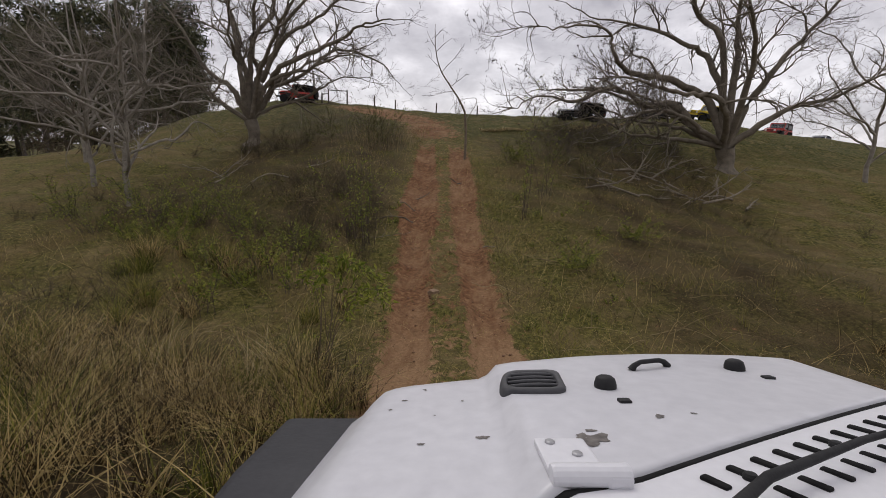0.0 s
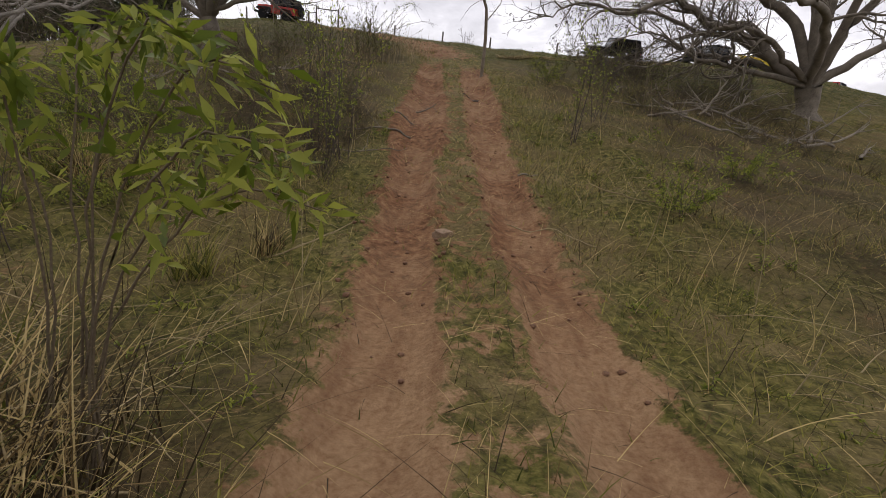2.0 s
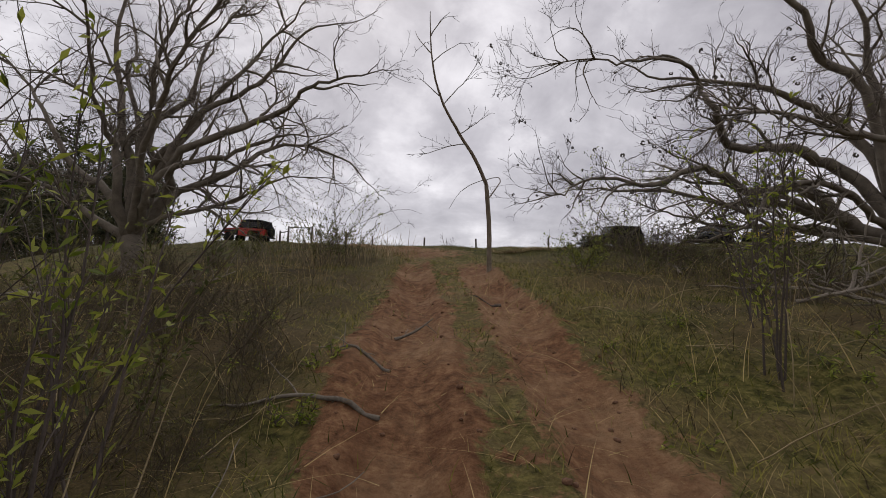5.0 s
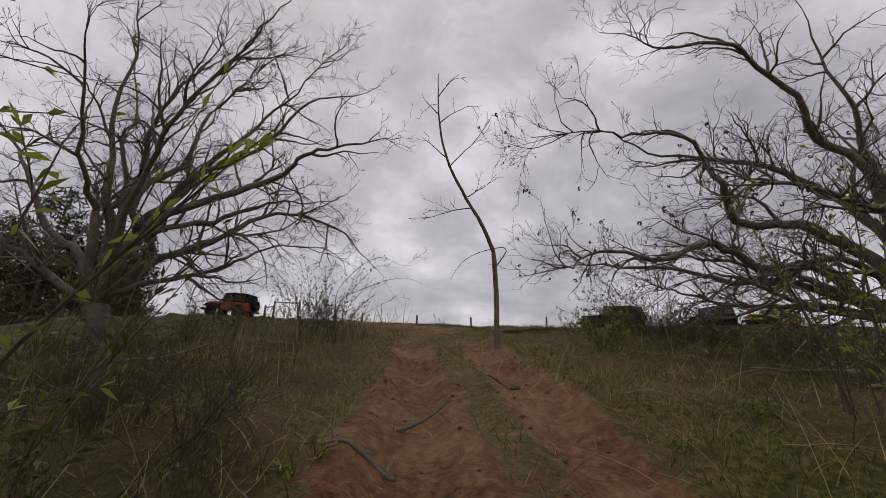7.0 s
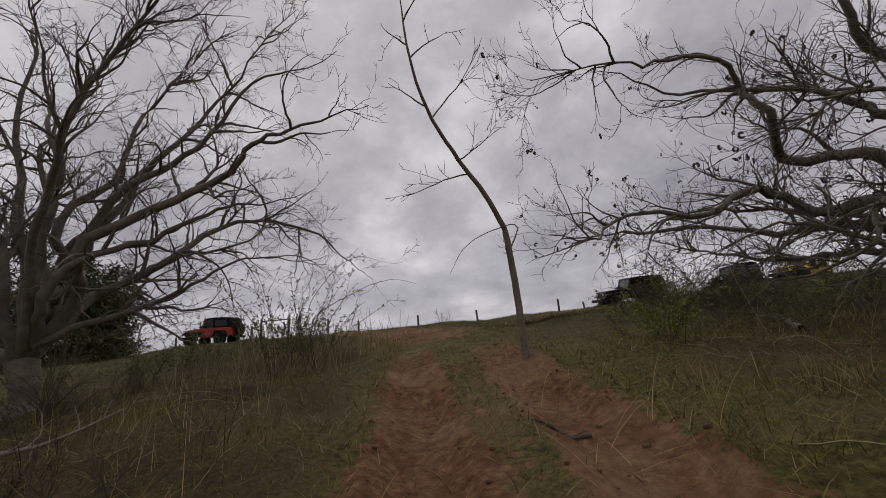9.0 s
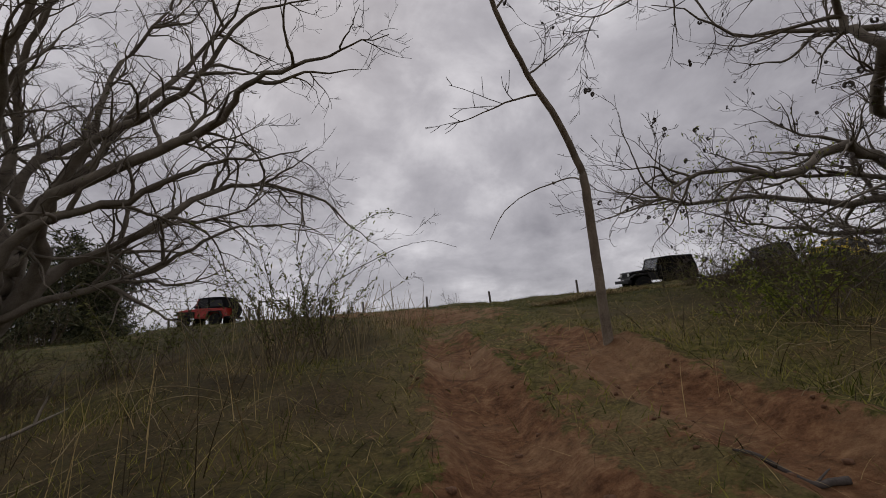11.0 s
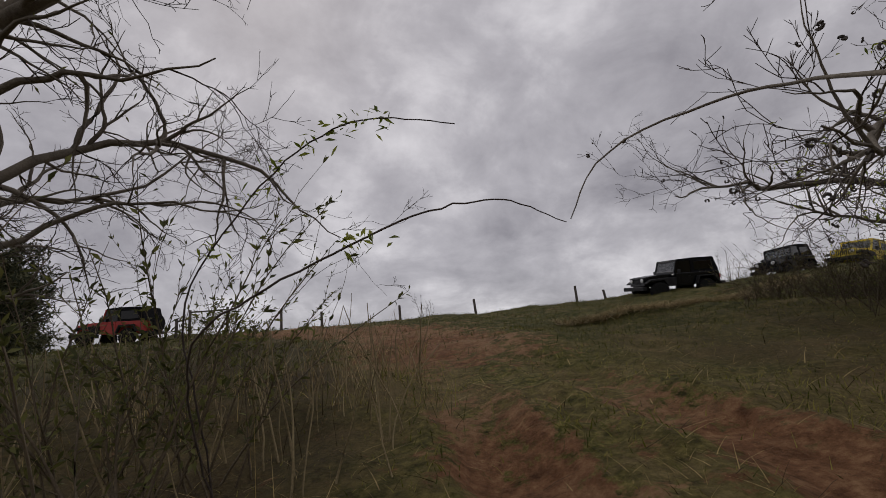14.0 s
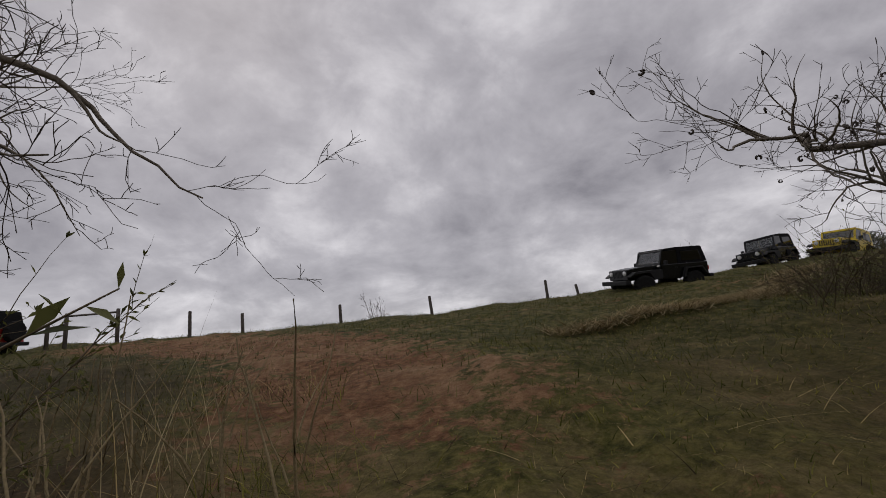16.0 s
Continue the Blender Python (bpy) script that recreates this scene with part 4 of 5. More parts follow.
def hood_z(x, u):
    """The hood's skin: a raised middle, and edges that roll down to the front and the near side."""
    rise = 0.034 * float(smooth_step(0.12, 0.165, x)) * float(smooth_step(1.22, 1.12, x))
    crown = 0.02 * (1 - ((x - 0.57) / 0.75) ** 2)
    nose = 0.06 * float(smooth_step(0.91, 1.0, u)) ** 1.5
    return HZ - 0.042 + rise + crown - nose


def on_hood(x, y, up=0.0):
    u = (y - hood_rear(x)) / (hood_front(x) - hood_rear(x))
    return Vector((x, y, hood_z(x, u) + up))


def white_car():
    car = new("off_road_car")
    tagged(car, "white off-road car with a chipped hood and grey flares", "car")
    # hood
    bm = bmesh.new()
    nx, ny = 56, 30
    grid = []
    for i in range(nx + 1):
        s = i / nx
        row = []
        for j in range(ny + 1):
            u = j / ny
            x = (-0.325 + 0.085 * u) + s * (1.62 - 0.105 * u)
            y = hood_rear(x) + (hood_front(x) - hood_rear(x)) * u
            side = 0.07 * float(smooth_step(0.07, 0.0, s)) ** 1.4 + 0.07 * float(smooth_step(0.93, 1.0, s)) ** 1.4
            row.append(bm.verts.new((x, y, hood_z(x, u) - side)))
        grid.append(row)
    for i in range(nx):
        for j in range(ny):
            bm.faces.new((grid[i][j], grid[i + 1][j], grid[i + 1][j + 1], grid[i][j + 1]))
    for row in ([r[0] for r in grid], [r[-1] for r in grid], grid[0], grid[-1]):
        low = [bm.verts.new(v.co - Vector((0, 0, 0.05))) for v in row]
        for a, b, c, d in zip(row, row[1:], low[1:], low):
            bm.faces.new((a, b, c, d))
    hood = part("hood", bm, WHITE_HOOD, car, "white hood with small paint chips", smooth=True)
    # vent: a rounded frame, its dark backing and the louvres
    c = on_hood(0.232, 1.145, 0.002)
    loop = [Vector(p) for p in ((-0.098, -0.02), (-0.09, -0.088), (-0.005, -0.096), (0.078, -0.1), (0.088, -0.01), (0.1, 0.088), (0.02, 0.092), (-0.062, 0.088))]
    loop = [p * 0.93 for p in loop]
    for _ in range(3):
        loop = [q for a, b in zip(loop, loop[1:] + loop[:1]) for q in (a.lerp(b, 0.25), a.lerp(b, 0.75))]
    bm = bmesh.new()
    rings = []
    for k, z in ((1.0, -0.012), (0.99, 0.006), (0.95, 0.012), (0.80, 0.012), (0.76, 0.008), (0.75, -0.014)):
        rings.append([bm.verts.new((c.x + p.x * k, c.y + p.y * k, on_hood(c.x + p.x * k, c.y + p.y * k).z + z)) for p in loop])
    for a, b in zip(rings, rings[1:]):
        for n in range(len(loop)):
            bm.faces.new((a[n], a[(n + 1) % len(loop)], b[(n + 1) % len(loop)], b[n]))
    vent = part("hood_vent", bm, GREYTRIM, hood, "black plastic vent frame", smooth=True)
    bm = bmesh.new()
    bm.faces.new([bm.verts.new((c.x + p.x * 0.8, c.y + p.y * 0.8, on_hood(c.x, c.y).z + 0.0025 + 0.02 * p.x)) for p in loop])
    part("vent_backing", bm, TYRE, hood)
    for k in range(4):
        y = c.y - 0.046 + k * 0.031
        tb = Tubes()
        xs = np.linspace(-0.064 - 0.004 * (1 - k), 0.062, 6)
        tb.add([(c.x + x, y + 0.006 * math.sin((x + 0.06) * 25), on_hood(c.x + x, y).z + 0.007) for x in xs], [0.004, 0.0055, 0.006, 0.006, 0.0055, 0.004], 6)
        tb.make("louvre", GREYTRIM, hood)
    # rubber stops, washer nozzles, grab handle
    for x, y in ((0.41, 1.10), (0.85, 1.27)):
        bm = bmesh.new()
        lathe(bm, [(0.027, -0.01), (0.027, 0.009), (0.023, 0.023), (0.016, 0.028), (0.0, 0.029)], 18, Matrix.Translation(on_hood(x, y)))
        part("rubber_stop", bm, TRIM, hood, smooth=True)
    for x, y in ((0.415, 0.995), (0.885, 1.185)):
        bm = bmesh.new()
        p = on_hood(x, y)
        box(bm, p.x - 0.014, p.x + 0.014, p.y - 0.012, p.y + 0.012, p.z - 0.005, p.z + 0.006, 0.004)
        part("washer_nozzle", bm, TRIM, hood)
    t = Tubes()
    a, b = on_hood(0.54, 1.25), on_hood(0.665, 1.29)
    t.add([a, a + Vector((0.01, 0, 0.014)), a.lerp(b, 0.25) + Vector((0, 0, 0.021)), a.lerp(b, 0.75) + Vector((0, 0, 0.021)), b + Vector((-0.01, 0, 0.014)), b], [0.012, 0.008, 0.007, 0.007, 0.008, 0.012], 8)
    t.make("grab_handle", TRIM, hood, "black grab handle")
    # hinge: plate, knuckle and screws
    bm = bmesh.new()
    p = on_hood(0.215, 0.73)
    box(bm, 0.165, 0.255, 0.665, 0.795, p.z - 0.004, p.z + 0.008, 0.004)
    lathe(bm, [(0.017, -0.06), (0.019, -0.055), (0.019, 0.055), (0.017, 0.06)], 16, Matrix.Translation((0.225, 0.665, p.z + 0.006)) @ Euler((0, radians(90), 0)).to_matrix().to_4x4())
    box(bm, 0.245, 0.285, 0.645, 0.69, p.z - 0.006, p.z + 0.012, 0.006)
    hinge = part("hood_hinge", bm, WHITE, car)
    for x, y in ((0.19, 0.775), (0.225, 0.73)):
        bm = bmesh.new()
        lathe(bm, [(0.009, 0.0), (0.009, 0.003), (0.006, 0.005), (0.0, 0.005)], 10, Matrix.Translation((x, y, p.z + 0.008)))
        part("screw", bm, STEEL, hinge)
    # dark gap behind the hood, and the cowl with its slots
    t = Tubes()
    t.add([(x, hood_rear(x) - 0.008, hood_z(x, 0) - 0.012) for x in np.linspace(-0.2, 1.27, 24)], [0.009] * 24, 6)
    t.make("hood_seal", TYRE, car)
    bm = bmesh.new()
    rows = []
    for x in np.linspace(-0.22, 1.30, 30):
        y = hood_rear(x) - 0.014
        z = hood_z(x, 0) - 0.006
        rows.append([bm.verts.new((x, y, z)), bm.verts.new((x, y - 0.12, z + 0.004)), bm.verts.new((x, y - 0.34, z - 0.004)), bm.verts.new((x, min(y - 0.4, -0.02), z - 0.03))])
    for a, b in zip(rows, rows[1:]):
        for k in range(3):
            bm.faces.new((a[k], a[k + 1], b[k + 1], b[k]))
    cowl = part("cowl", bm, WHITE, car, smooth=True)
    for row, back in ((0, 0.075), (1, 0.15)):
        for k in range(14 - row):
            x = 0.41 + (k + 0.5 * row) * 0.058
            y = hood_rear(x) - back
            m = Matrix.Translation((x, y, hood_z(x, 0) - 0.003)) @ Euler((0, 0, radians(27))).to_matrix().to_4x4()
            bm = bmesh.new()
            box(bm, -0.008, 0.008, -0.021, 0.021, -0.004, 0.0045, 0.004, m)
            part("cowl_slot", bm, TYRE, cowl)
    for x, y in ((0.47, 0.665), (0.70, 0.775)):
        bm = bmesh.new()
        lathe(bm, [(0.011, -0.004), (0.011, 0.005), (0.008, 0.009), (0.0, 0.01)], 14, Matrix.Translation((x, y, hood_z(x, 0) - 0.003)))
        part("cowl_plug", bm, TRIM, cowl)
    zz = hood_z(0.6, 0)
    for points, radii in (([(0.36, 0.545, zz + 0.02), (0.46, 0.615, zz + 0.026), (0.70, 0.725, zz + 0.03), (1.02, 0.85, zz + 0.03)], [0.009, 0.008, 0.006, 0.005]), ([(0.74, 0.62, zz + 0.02), (0.86, 0.76, zz + 0.03), (1.0, 0.86, zz + 0.03)], [0.014, 0.010, 0.007])):
        t = Tubes()
        t.add(points, radii, 8)
        t.make("wiper_arm", TRIM, car)
    # paint chips: thin flakes of bare grey primer
    rng = random.Random(8)
    for x, y, r in ((0.082, 0.90, 0.011), (-0.045, 0.88, 0.006), (-0.17, 0.69, 0.005), (-0.10, 1.14, 0.006), (-0.05, 1.22, 0.006), (0.45, 0.905, 0.010), (0.53, 0.92, 0.005), (0.277, 0.80, 0.026), (0.26, 0.815, 0.012), (0.285, 0.84, 0.008), (-0.13, 1.08, 0.005), (0.05, 1.12, 0.004), (-0.02, 1.03, 0.003)):
        bm = bmesh.new()
        vs = []
        n = 20
        p1, p2 = rng.uniform(0, 6.3), rng.uniform(0, 6.3)
        for k in range(n):
            a = 2 * math.pi * k / n
            q = r * (0.85 + 0.28 * math.sin(2 * a + p1) + 0.2 * math.sin(5 * a + p2) + rng.uniform(-0.12, 0.12))
            vs.append(bm.verts.new(on_hood(x + q * math.cos(a) * 1.2, y + q * math.sin(a), 0.0012)))
        mid = bm.verts.new(on_hood(x, y, 0.0016))
        for k in range(n):
            bm.faces.new((mid, vs[k], vs[(k + 1) % n]))
        part("paint_chip", bm, CHIP, hood)
    # fender flares, wheels, nose and body
    for side in (0, 1):
        bm = bmesh.new()
        prof = [(0.28, -0.60), (0.40, -0.26), (0.58, -0.15), (0.95, -0.12), (1.28, -0.135), (1.37, -0.19), (1.40, -0.30), (1.36, -0.30), (1.30, -0.23), (0.62, -0.21), (0.46, -0.30), (0.36, -0.62)]
        x0, x1 = (-0.46, -0.22) if side == 0 else (1.33, 1.57)
        prism(bm, [(y, HZ + z) for y, z in prof], x0, x1, 0.025)
        part("front_flare", bm, FLARE, car, "charcoal grey plastic fender flare", smooth=True)
        bm = bmesh.new()
        x0, x1 = (-0.215, -0.18) if side == 0 else (1.29, 1.33)
        box(bm, x0, x1, 0.2, 1.15, HZ - 0.5, HZ - 0.13, 0.01)
        part("side_panel", bm, WHITE, car)
        for y in (0.82, -1.75):
            wheel_part(car, -0.27 if side == 0 else 1.41, y, 0.40)
        bm = bmesh.new()
        box(bm, *((-0.25, -0.20) if side == 0 else (1.33, 1.38)), 1.19, 1.25, HZ - 0.26, HZ - 0.13, 0.012)
        part("side_marker", bm, TRIM, car)
    bm = bmesh.new()
    box(bm, -0.10, 1.24, 1.16, 1.24, HZ - 0.55, HZ - 0.12, 0.03)
    grille = part("grille", bm, WHITE, car)
    for k in range(7):
        bm = bmesh.new()
        box(bm, 0.57 - 0.32 + k * 0.105 - 0.026, 0.57 - 0.32 + k * 0.105 + 0.026, 1.236, 1.246, HZ - 0.48, HZ - 0.2, 0.004)
        part("grille_slot", bm, TRIM, grille)
    bm = bmesh.new()
    box(bm, -0.3, 1.44, 1.30, 1.52, 0.5, 0.70, 0.04)
    part("front_bumper", bm, TRIM, car)
    bm = bmesh.new()
    box(bm, -0.25, 1.39, -2.35, 0.15, 0.52, HZ - 0.08, 0.05)
    part("tub", bm, WHITE, car)
    lean = Matrix.Translation((0.57, -0.16, HZ - 0.04)) @ Euler((radians(18), 0, 0)).to_matrix().to_4x4()
    bm = bmesh.new()
    for b in ((-0.74, 0.74, 0.0, 0.10), (-0.74, 0.74, 0.58, 0.66), (-0.76, -0.68, 0.0, 0.66), (0.68, 0.76, 0.0, 0.66)):
        box(bm, b[0], b[1], -0.03, 0.03, b[2], b[3], 0.01, lean)
    part("windscreen_frame", bm, WHITE, car)
    bm = bmesh.new()
    box(bm, -0.68, 0.68, -0.006, 0.006, 0.1, 0.58, 0, lean)
    part("windscreen", bm, GLASS, car)
    bm = bmesh.new()
    prism(bm, [(-0.36, HZ + 0.58), (-0.36, HZ + 0.64), (-1.2, HZ + 0.68), (-2.2, HZ + 0.64), (-2.34, HZ - 0.06), (-2.28, HZ - 0.06), (-2.15, HZ + 0.58)], -0.19, 1.33, 0.02)
    part("canvas_roof", bm, SOFTTOP, car)
    car.matrix_world = CAR


def hood_paint():
    m = material("white_hood_paint", (0.52, 0.52, 0.55), (0.66, 0.66, 0.69), 1.6, 0.33, 0.03, spec=0.5, fine=25)
    return m


GREYTRIM = material("dark_grey_plastic", (0.05, 0.05, 0.055), (0.08, 0.08, 0.085), 8.0, 0.55, 0.1)
WHITE_HOOD = hood_paint()
CHIP = material("bare_primer", (0.10, 0.09, 0.085), (0.2, 0.185, 0.17), 60.0, 0.8, 0.2)
white_car()


# ---- undergrowth ----
def beside(x, y):
    """Metres clear of the strip that the vehicle drove over: negative inside it."""
    c = np.interp(y, [-3, 0.3, 4.8, 9.8, 13.7, 16.6, 19.0, 23.0, 26.2, 28], [2.0, 1.9, 1.25, 0.6, -0.25, -0.4, -1.75, -2.05, -1.5, -0.9])
    return np.maximum(c - 0.6 - x, x - c - 2.1)


class Blades:
    """Collects curved, tapering grass blades."""

    def __init__(self):
        self.v, self.f, self.n = [], [], 0

    def add(self, x, y, h, w, lean, rng, droop=0.5, z=None, segs=3):
        m = len(x)
        if not m:
            return
        z = ground_z(x, y) - 0.02 if z is None else z
        a = rng.uniform(0, 2 * math.pi, m)
        d = np.stack([np.cos(a), np.sin(a), 0 * a], -1)
        b = a + rng.uniform(-1.2, 1.2, m) + math.pi / 2
        s = np.stack([np.cos(b), np.sin(b), 0 * b], -1)
        base = np.stack([x, y, z], -1)
        rows = []
        for k in range(segs + 1):
            u = k / segs
            out = h * lean * (u + droop * u * u)
            up = h * (u - droop * 0.45 * lean * u * u)
            c = base + d * out[:, None] + np.stack([0 * up, 0 * up, up], -1)
            half = (w * (1 - u) * 0.5)[:, None]
            rows += [c] if k == segs else [c - s * half, c + s * half]
        self.v.append(np.stack(rows, 1).reshape(-1, 3))
        per = 2 * segs + 1
        tri = []
        for k in range(segs - 1):
            i = 2 * k
            tri += [(i, i + 1, i + 3), (i, i + 3, i + 2)]
        i = 2 * (segs - 1)
        tri.append((i, i + 1, i + 2))
        f = (np.arange(m)[:, None, None] * per + np.array(tri)[None]).reshape(-1, 3)
        self.f.append(f + self.n)
        self.n += m * per

    def make(self, name, mat, label):
        ob = array_object(name, np.concatenate(self.v), np.concatenate(self.f), mat)
        return tagged(ob, label, "grass", kind="stuff")


def scatter(rng, n, x0, x1, y0, y1, keep):
    x, y = rng.uniform(x0, x1, n), rng.uniform(y0, y1, n)
    ok = rng.uniform(0, 1, n) < keep(x, y)
    return x[ok], y[ok]


def lush(x, y):
    """Patches of thicker growth."""
    return np.clip(0.5 + 1.3 * waves(x, y, 3.2, 21), 0.05, 1)


def turf():
    rng = np.random.RandomState(77)
    near = lambda x, y: smooth_step(17, 3, np.abs(x - 0.5)) * (1 - 0.93 * smooth_step(0.15, 0.5, bare_amount(x, y))) * (1 - 0.8 * litter_and_shade(x, y))
    green, dry, lea, flat = Blades(), Blades(), Blades(), Blades()
    x, y = scatter(rng, 215000, -15, 17, 0, 34, lambda x, y: near(x, y) * (0.35 + 0.65 * lush(x, y)))
    green.add(x, y, rng.uniform(0.05, 0.2, len(x)) * (0.6 + 0.8 * lush(x, y)) * (1 - 0.45 * litter_and_shade(x, y)) * (1 - 0.5 * smooth_step(24, 28, y)), rng.uniform(0.007, 0.016, len(x)), rng.uniform(0.2, 1.1, len(x)), rng, segs=2)
    x, y = scatter(rng, 66000, -20, 24, 27, 49, lambda x, y: (1 - 0.9 * bare_amount(x, y)) * smooth_step(29, 33, y))
    lea.add(x, y, rng.uniform(0.05, 0.2, len(x)), rng.uniform(0.008, 0.018, len(x)), rng.uniform(0.2, 0.9, len(x)), rng, segs=2)
    x, y = scatter(rng, 120000, -15, 17, 0, 36, lambda x, y: near(x, y) * (1.05 - lush(x, y)))
    dry.add(x, y, rng.uniform(0.06, 0.26, len(x)) * (1 - 0.6 * smooth_step(24, 28, y)), rng.uniform(0.004, 0.010, len(x)), rng.uniform(0.4, 1.8, len(x)), rng)
    # a pale band of flattened straw across the pasture
    x = 1.6 + 12.5 * rng.uniform(0, 1, 9000) ** 0.85
    x = x[rng.uniform(0, 1, len(x)) < 0.3 + 0.9 * np.abs(waves(x, 0 * x, 2.4, 71)) * 2]
    y = np.interp(x, [1.6, 3, 5, 7.5, 10, 14], [34.3, 34.0, 34.2, 35.4, 37.0, 39.6]) + rng.normal(0, 0.1 + 0.02 * x, len(x))
    flat.add(x, y, rng.uniform(0.1, 0.26, len(x)), rng.uniform(0.014, 0.03, len(x)), rng.uniform(0.8, 2.2, len(x)), rng, segs=2, z=ground_z(x, y) + 0.05)
    # cut stalks lying about
    x, y = scatter(rng, 5200, -12, 14, 4, 30, lambda x, y: 0.3 + 0.7 * (np.abs(x - path_x(y)) < 3.5))
    dry.add(x, y, rng.uniform(0.12, 0.3, len(x)), rng.uniform(0.006, 0.011, len(x)), rng.uniform(1.5, 3.2, len(x)), rng, droop=0.3, segs=4, z=ground_z(x, y) + 0.01)
    flat.make("flattened_straw", PALEGRASS, "pale flattened straw in a band across the pasture")
    lea.make("pasture_grass", PASTURE, "pale grazed pasture grass along the ridge")
    green.make("turf", GRASS, "short green pasture grass covering the slope")
    dry.make("dry_litter", STRAW, "dry straw and cut stalks lying in the grass")


PALEGRASS = material("bleached_grass", (0.12, 0.085, 0.035), (0.55, 0.45, 0.26), 0.9, 0.8, 0.0, fine=4.0, island=0.8, c3=(0.3, 0.225, 0.11), thin=0.35)


def tall_grass():
    rng = np.random.RandomState(78)
    dry, green, pale = Blades(), Blades(), Blades()
    # dense dry clumps at the foot of the slope
    for _ in range(250):
        cx, cy = rng.uniform(-8.5, 0.8), rng.uniform(1.5, 12.5)
        if rng.uniform() < 0.25:
            cx, cy = rng.uniform(4.6, 13), rng.uniform(4, 11)
        if cy > 6.0 and cx > -4.2 and rng.uniform() < 0.88:
            continue
        if beside(cx, cy) < 0.25 or np.hypot(cx + 7.2, (cy - 8.8) * 0.8) < 0.9:
            continue
        m = rng.randint(75, 145)
        r = 0.21 * np.sqrt(rng.uniform(0, 1, m))
        a = rng.uniform(0, 2 * math.pi, m)
        x, y = cx + r * np.cos(a), cy + r * np.sin(a)
        tall = rng.uniform(0.5, 1.2) * (1.0 if cx < 0.8 else 0.75)
        tgt = green if rng.uniform() < 0.22 + 0.4 * smooth_step(5, 11, cy) else dry
        tgt.add(x, y, tall * rng.uniform(0.5, 1.15, m), rng.uniform(0.008, 0.02, m), rng.uniform(0.05, 0.6, m), rng, droop=1.5, segs=5)
    # tall rank clumps where the climb begins
    for _ in range(80):
        cx, cy = rng.uniform(-5.2, 0.5), rng.uniform(3.2, 6.6)
        if beside(cx, cy) < 0.2 or np.hypot(cx + 7.2, (cy - 8.8) * 0.8) < 0.9 or lush(cx * 1.7, cy * 1.7) < 0.3:
            continue
        m = rng.randint(70, 130)
        x, y = cx + rng.normal(0, 0.16, m), cy + rng.normal(0, 0.16, m)
        top = rng.uniform(0.75, 1.25) * (1.0 if cy > 4.5 else 0.8)
        (dry if rng.uniform() < 0.78 else green).add(x, y, top * rng.uniform(0.4, 1.1, m), rng.uniform(0.009, 0.021, m), rng.uniform(0.05, 0.55, m), rng, droop=1.9, segs=6)
    # pale seeding grass among the clumps
    for _ in range(17):
        cx, cy = rng.uniform(-4.4, -0.6), rng.uniform(4.3, 6.8)
        m = rng.randint(22, 42)
        x, y = cx + rng.normal(0, 0.2, m), cy + rng.normal(0, 0.2, m)
        pale.add(x, y, rng.uniform(0.6, 1.4, m), rng.uniform(0.009, 0.019, m), rng.uniform(0.1, 0.55, m), rng, droop=2.4, segs=7)
        m = rng.randint(50, 80)
        x, y = cx + rng.normal(0, 0.22, m), cy + rng.normal(0, 0.22, m)
        (green if rng.uniform() < 0.5 else dry).add(x, y, rng.uniform(0.5, 1.2, m), rng.uniform(0.010, 0.018, m), rng.uniform(0.1, 0.6, m), rng, droop=1.8, segs=6)
    # soft green growth on both banks
    for side, count in ((-1, 300), (1, 300)):
        for _ in range(count):
            cx = side * rng.uniform(1.6, 13) + 0.3
            cy = rng.uniform(10.5, 33 if side < 0 else 27)
            if beside(cx, cy) < 0.35 or rng.uniform() > lush(cx, cy) + 0.15 - 0.75 * float(litter_and_shade(cx, cy)):
                continue
            m = rng.randint(30, 70)
            x, y = cx + rng.normal(0, 0.25, m), cy + rng.normal(0, 0.25, m)
            tgt = green if rng.uniform() < 0.72 else dry
            tgt.add(x, y, rng.uniform(0.14, 0.5, m), rng.uniform(0.004, 0.010, m), rng.uniform(0.1, 0.8, m), rng, droop=0.7, segs=3)
    # long single straws, leaning and bent over
    x, y = scatter(rng, 6000, -13, 14, 2, 33, lambda x, y: (beside(x, y) > 0.3) * (1 - 0.55 * smooth_step(13, 16, y)) * (1 - 0.8 * smooth_step(21, 23, y) * (x < 0)) * ((y < 27) | (x < -2.2)) * (0.35 + 0.65 * smooth_step(8, 2, np.abs(x))))
    dry.add(x, y, rng.uniform(0.5, 1.45, len(x)), rng.uniform(0.006, 0.012, len(x)), rng.uniform(0.1, 1.3, len(x)), rng, droop=0.9, segs=6)
    # standing straw on the way over the top
    x, y = scatter(rng, 170, -6.5, -2.6, 20, 29, lambda x, y: beside(x, y) > 0.12)
    dry.add(x, y, rng.uniform(0.5, 1.25, len(x)), rng.uniform(0.006, 0.012, len(x)), rng.uniform(0.05, 0.5, len(x)), rng, droop=0.6, segs=6)
    for _ in range(6):
        cx, cy = rng.uniform(-6.4, -2.4), rng.uniform(27.5, 31.0)
        if beside(cx, cy) < 0.1:
            continue
        m = rng.randint(14, 34)
        x, y = cx + rng.normal(0, 0.2, m), cy + rng.normal(0, 0.2, m)
        (dry if rng.uniform() < 0.5 else pale).add(x, y, rng.uniform(0.5, 1.4, m), rng.uniform(0.005, 0.010, m), rng.uniform(0.05, 0.45, m), rng, droop=0.8, segs=6)
    pale.make("seeding_grass", PALEGRASS, "pale bleached grass with arching tips")
    dry.make("tall_dry_grass", STRAW, "tall dry straw-coloured grass bending over")
    green.make("tall_green_grass", GRASS, "soft green knee-high grass on the banks")


turf()
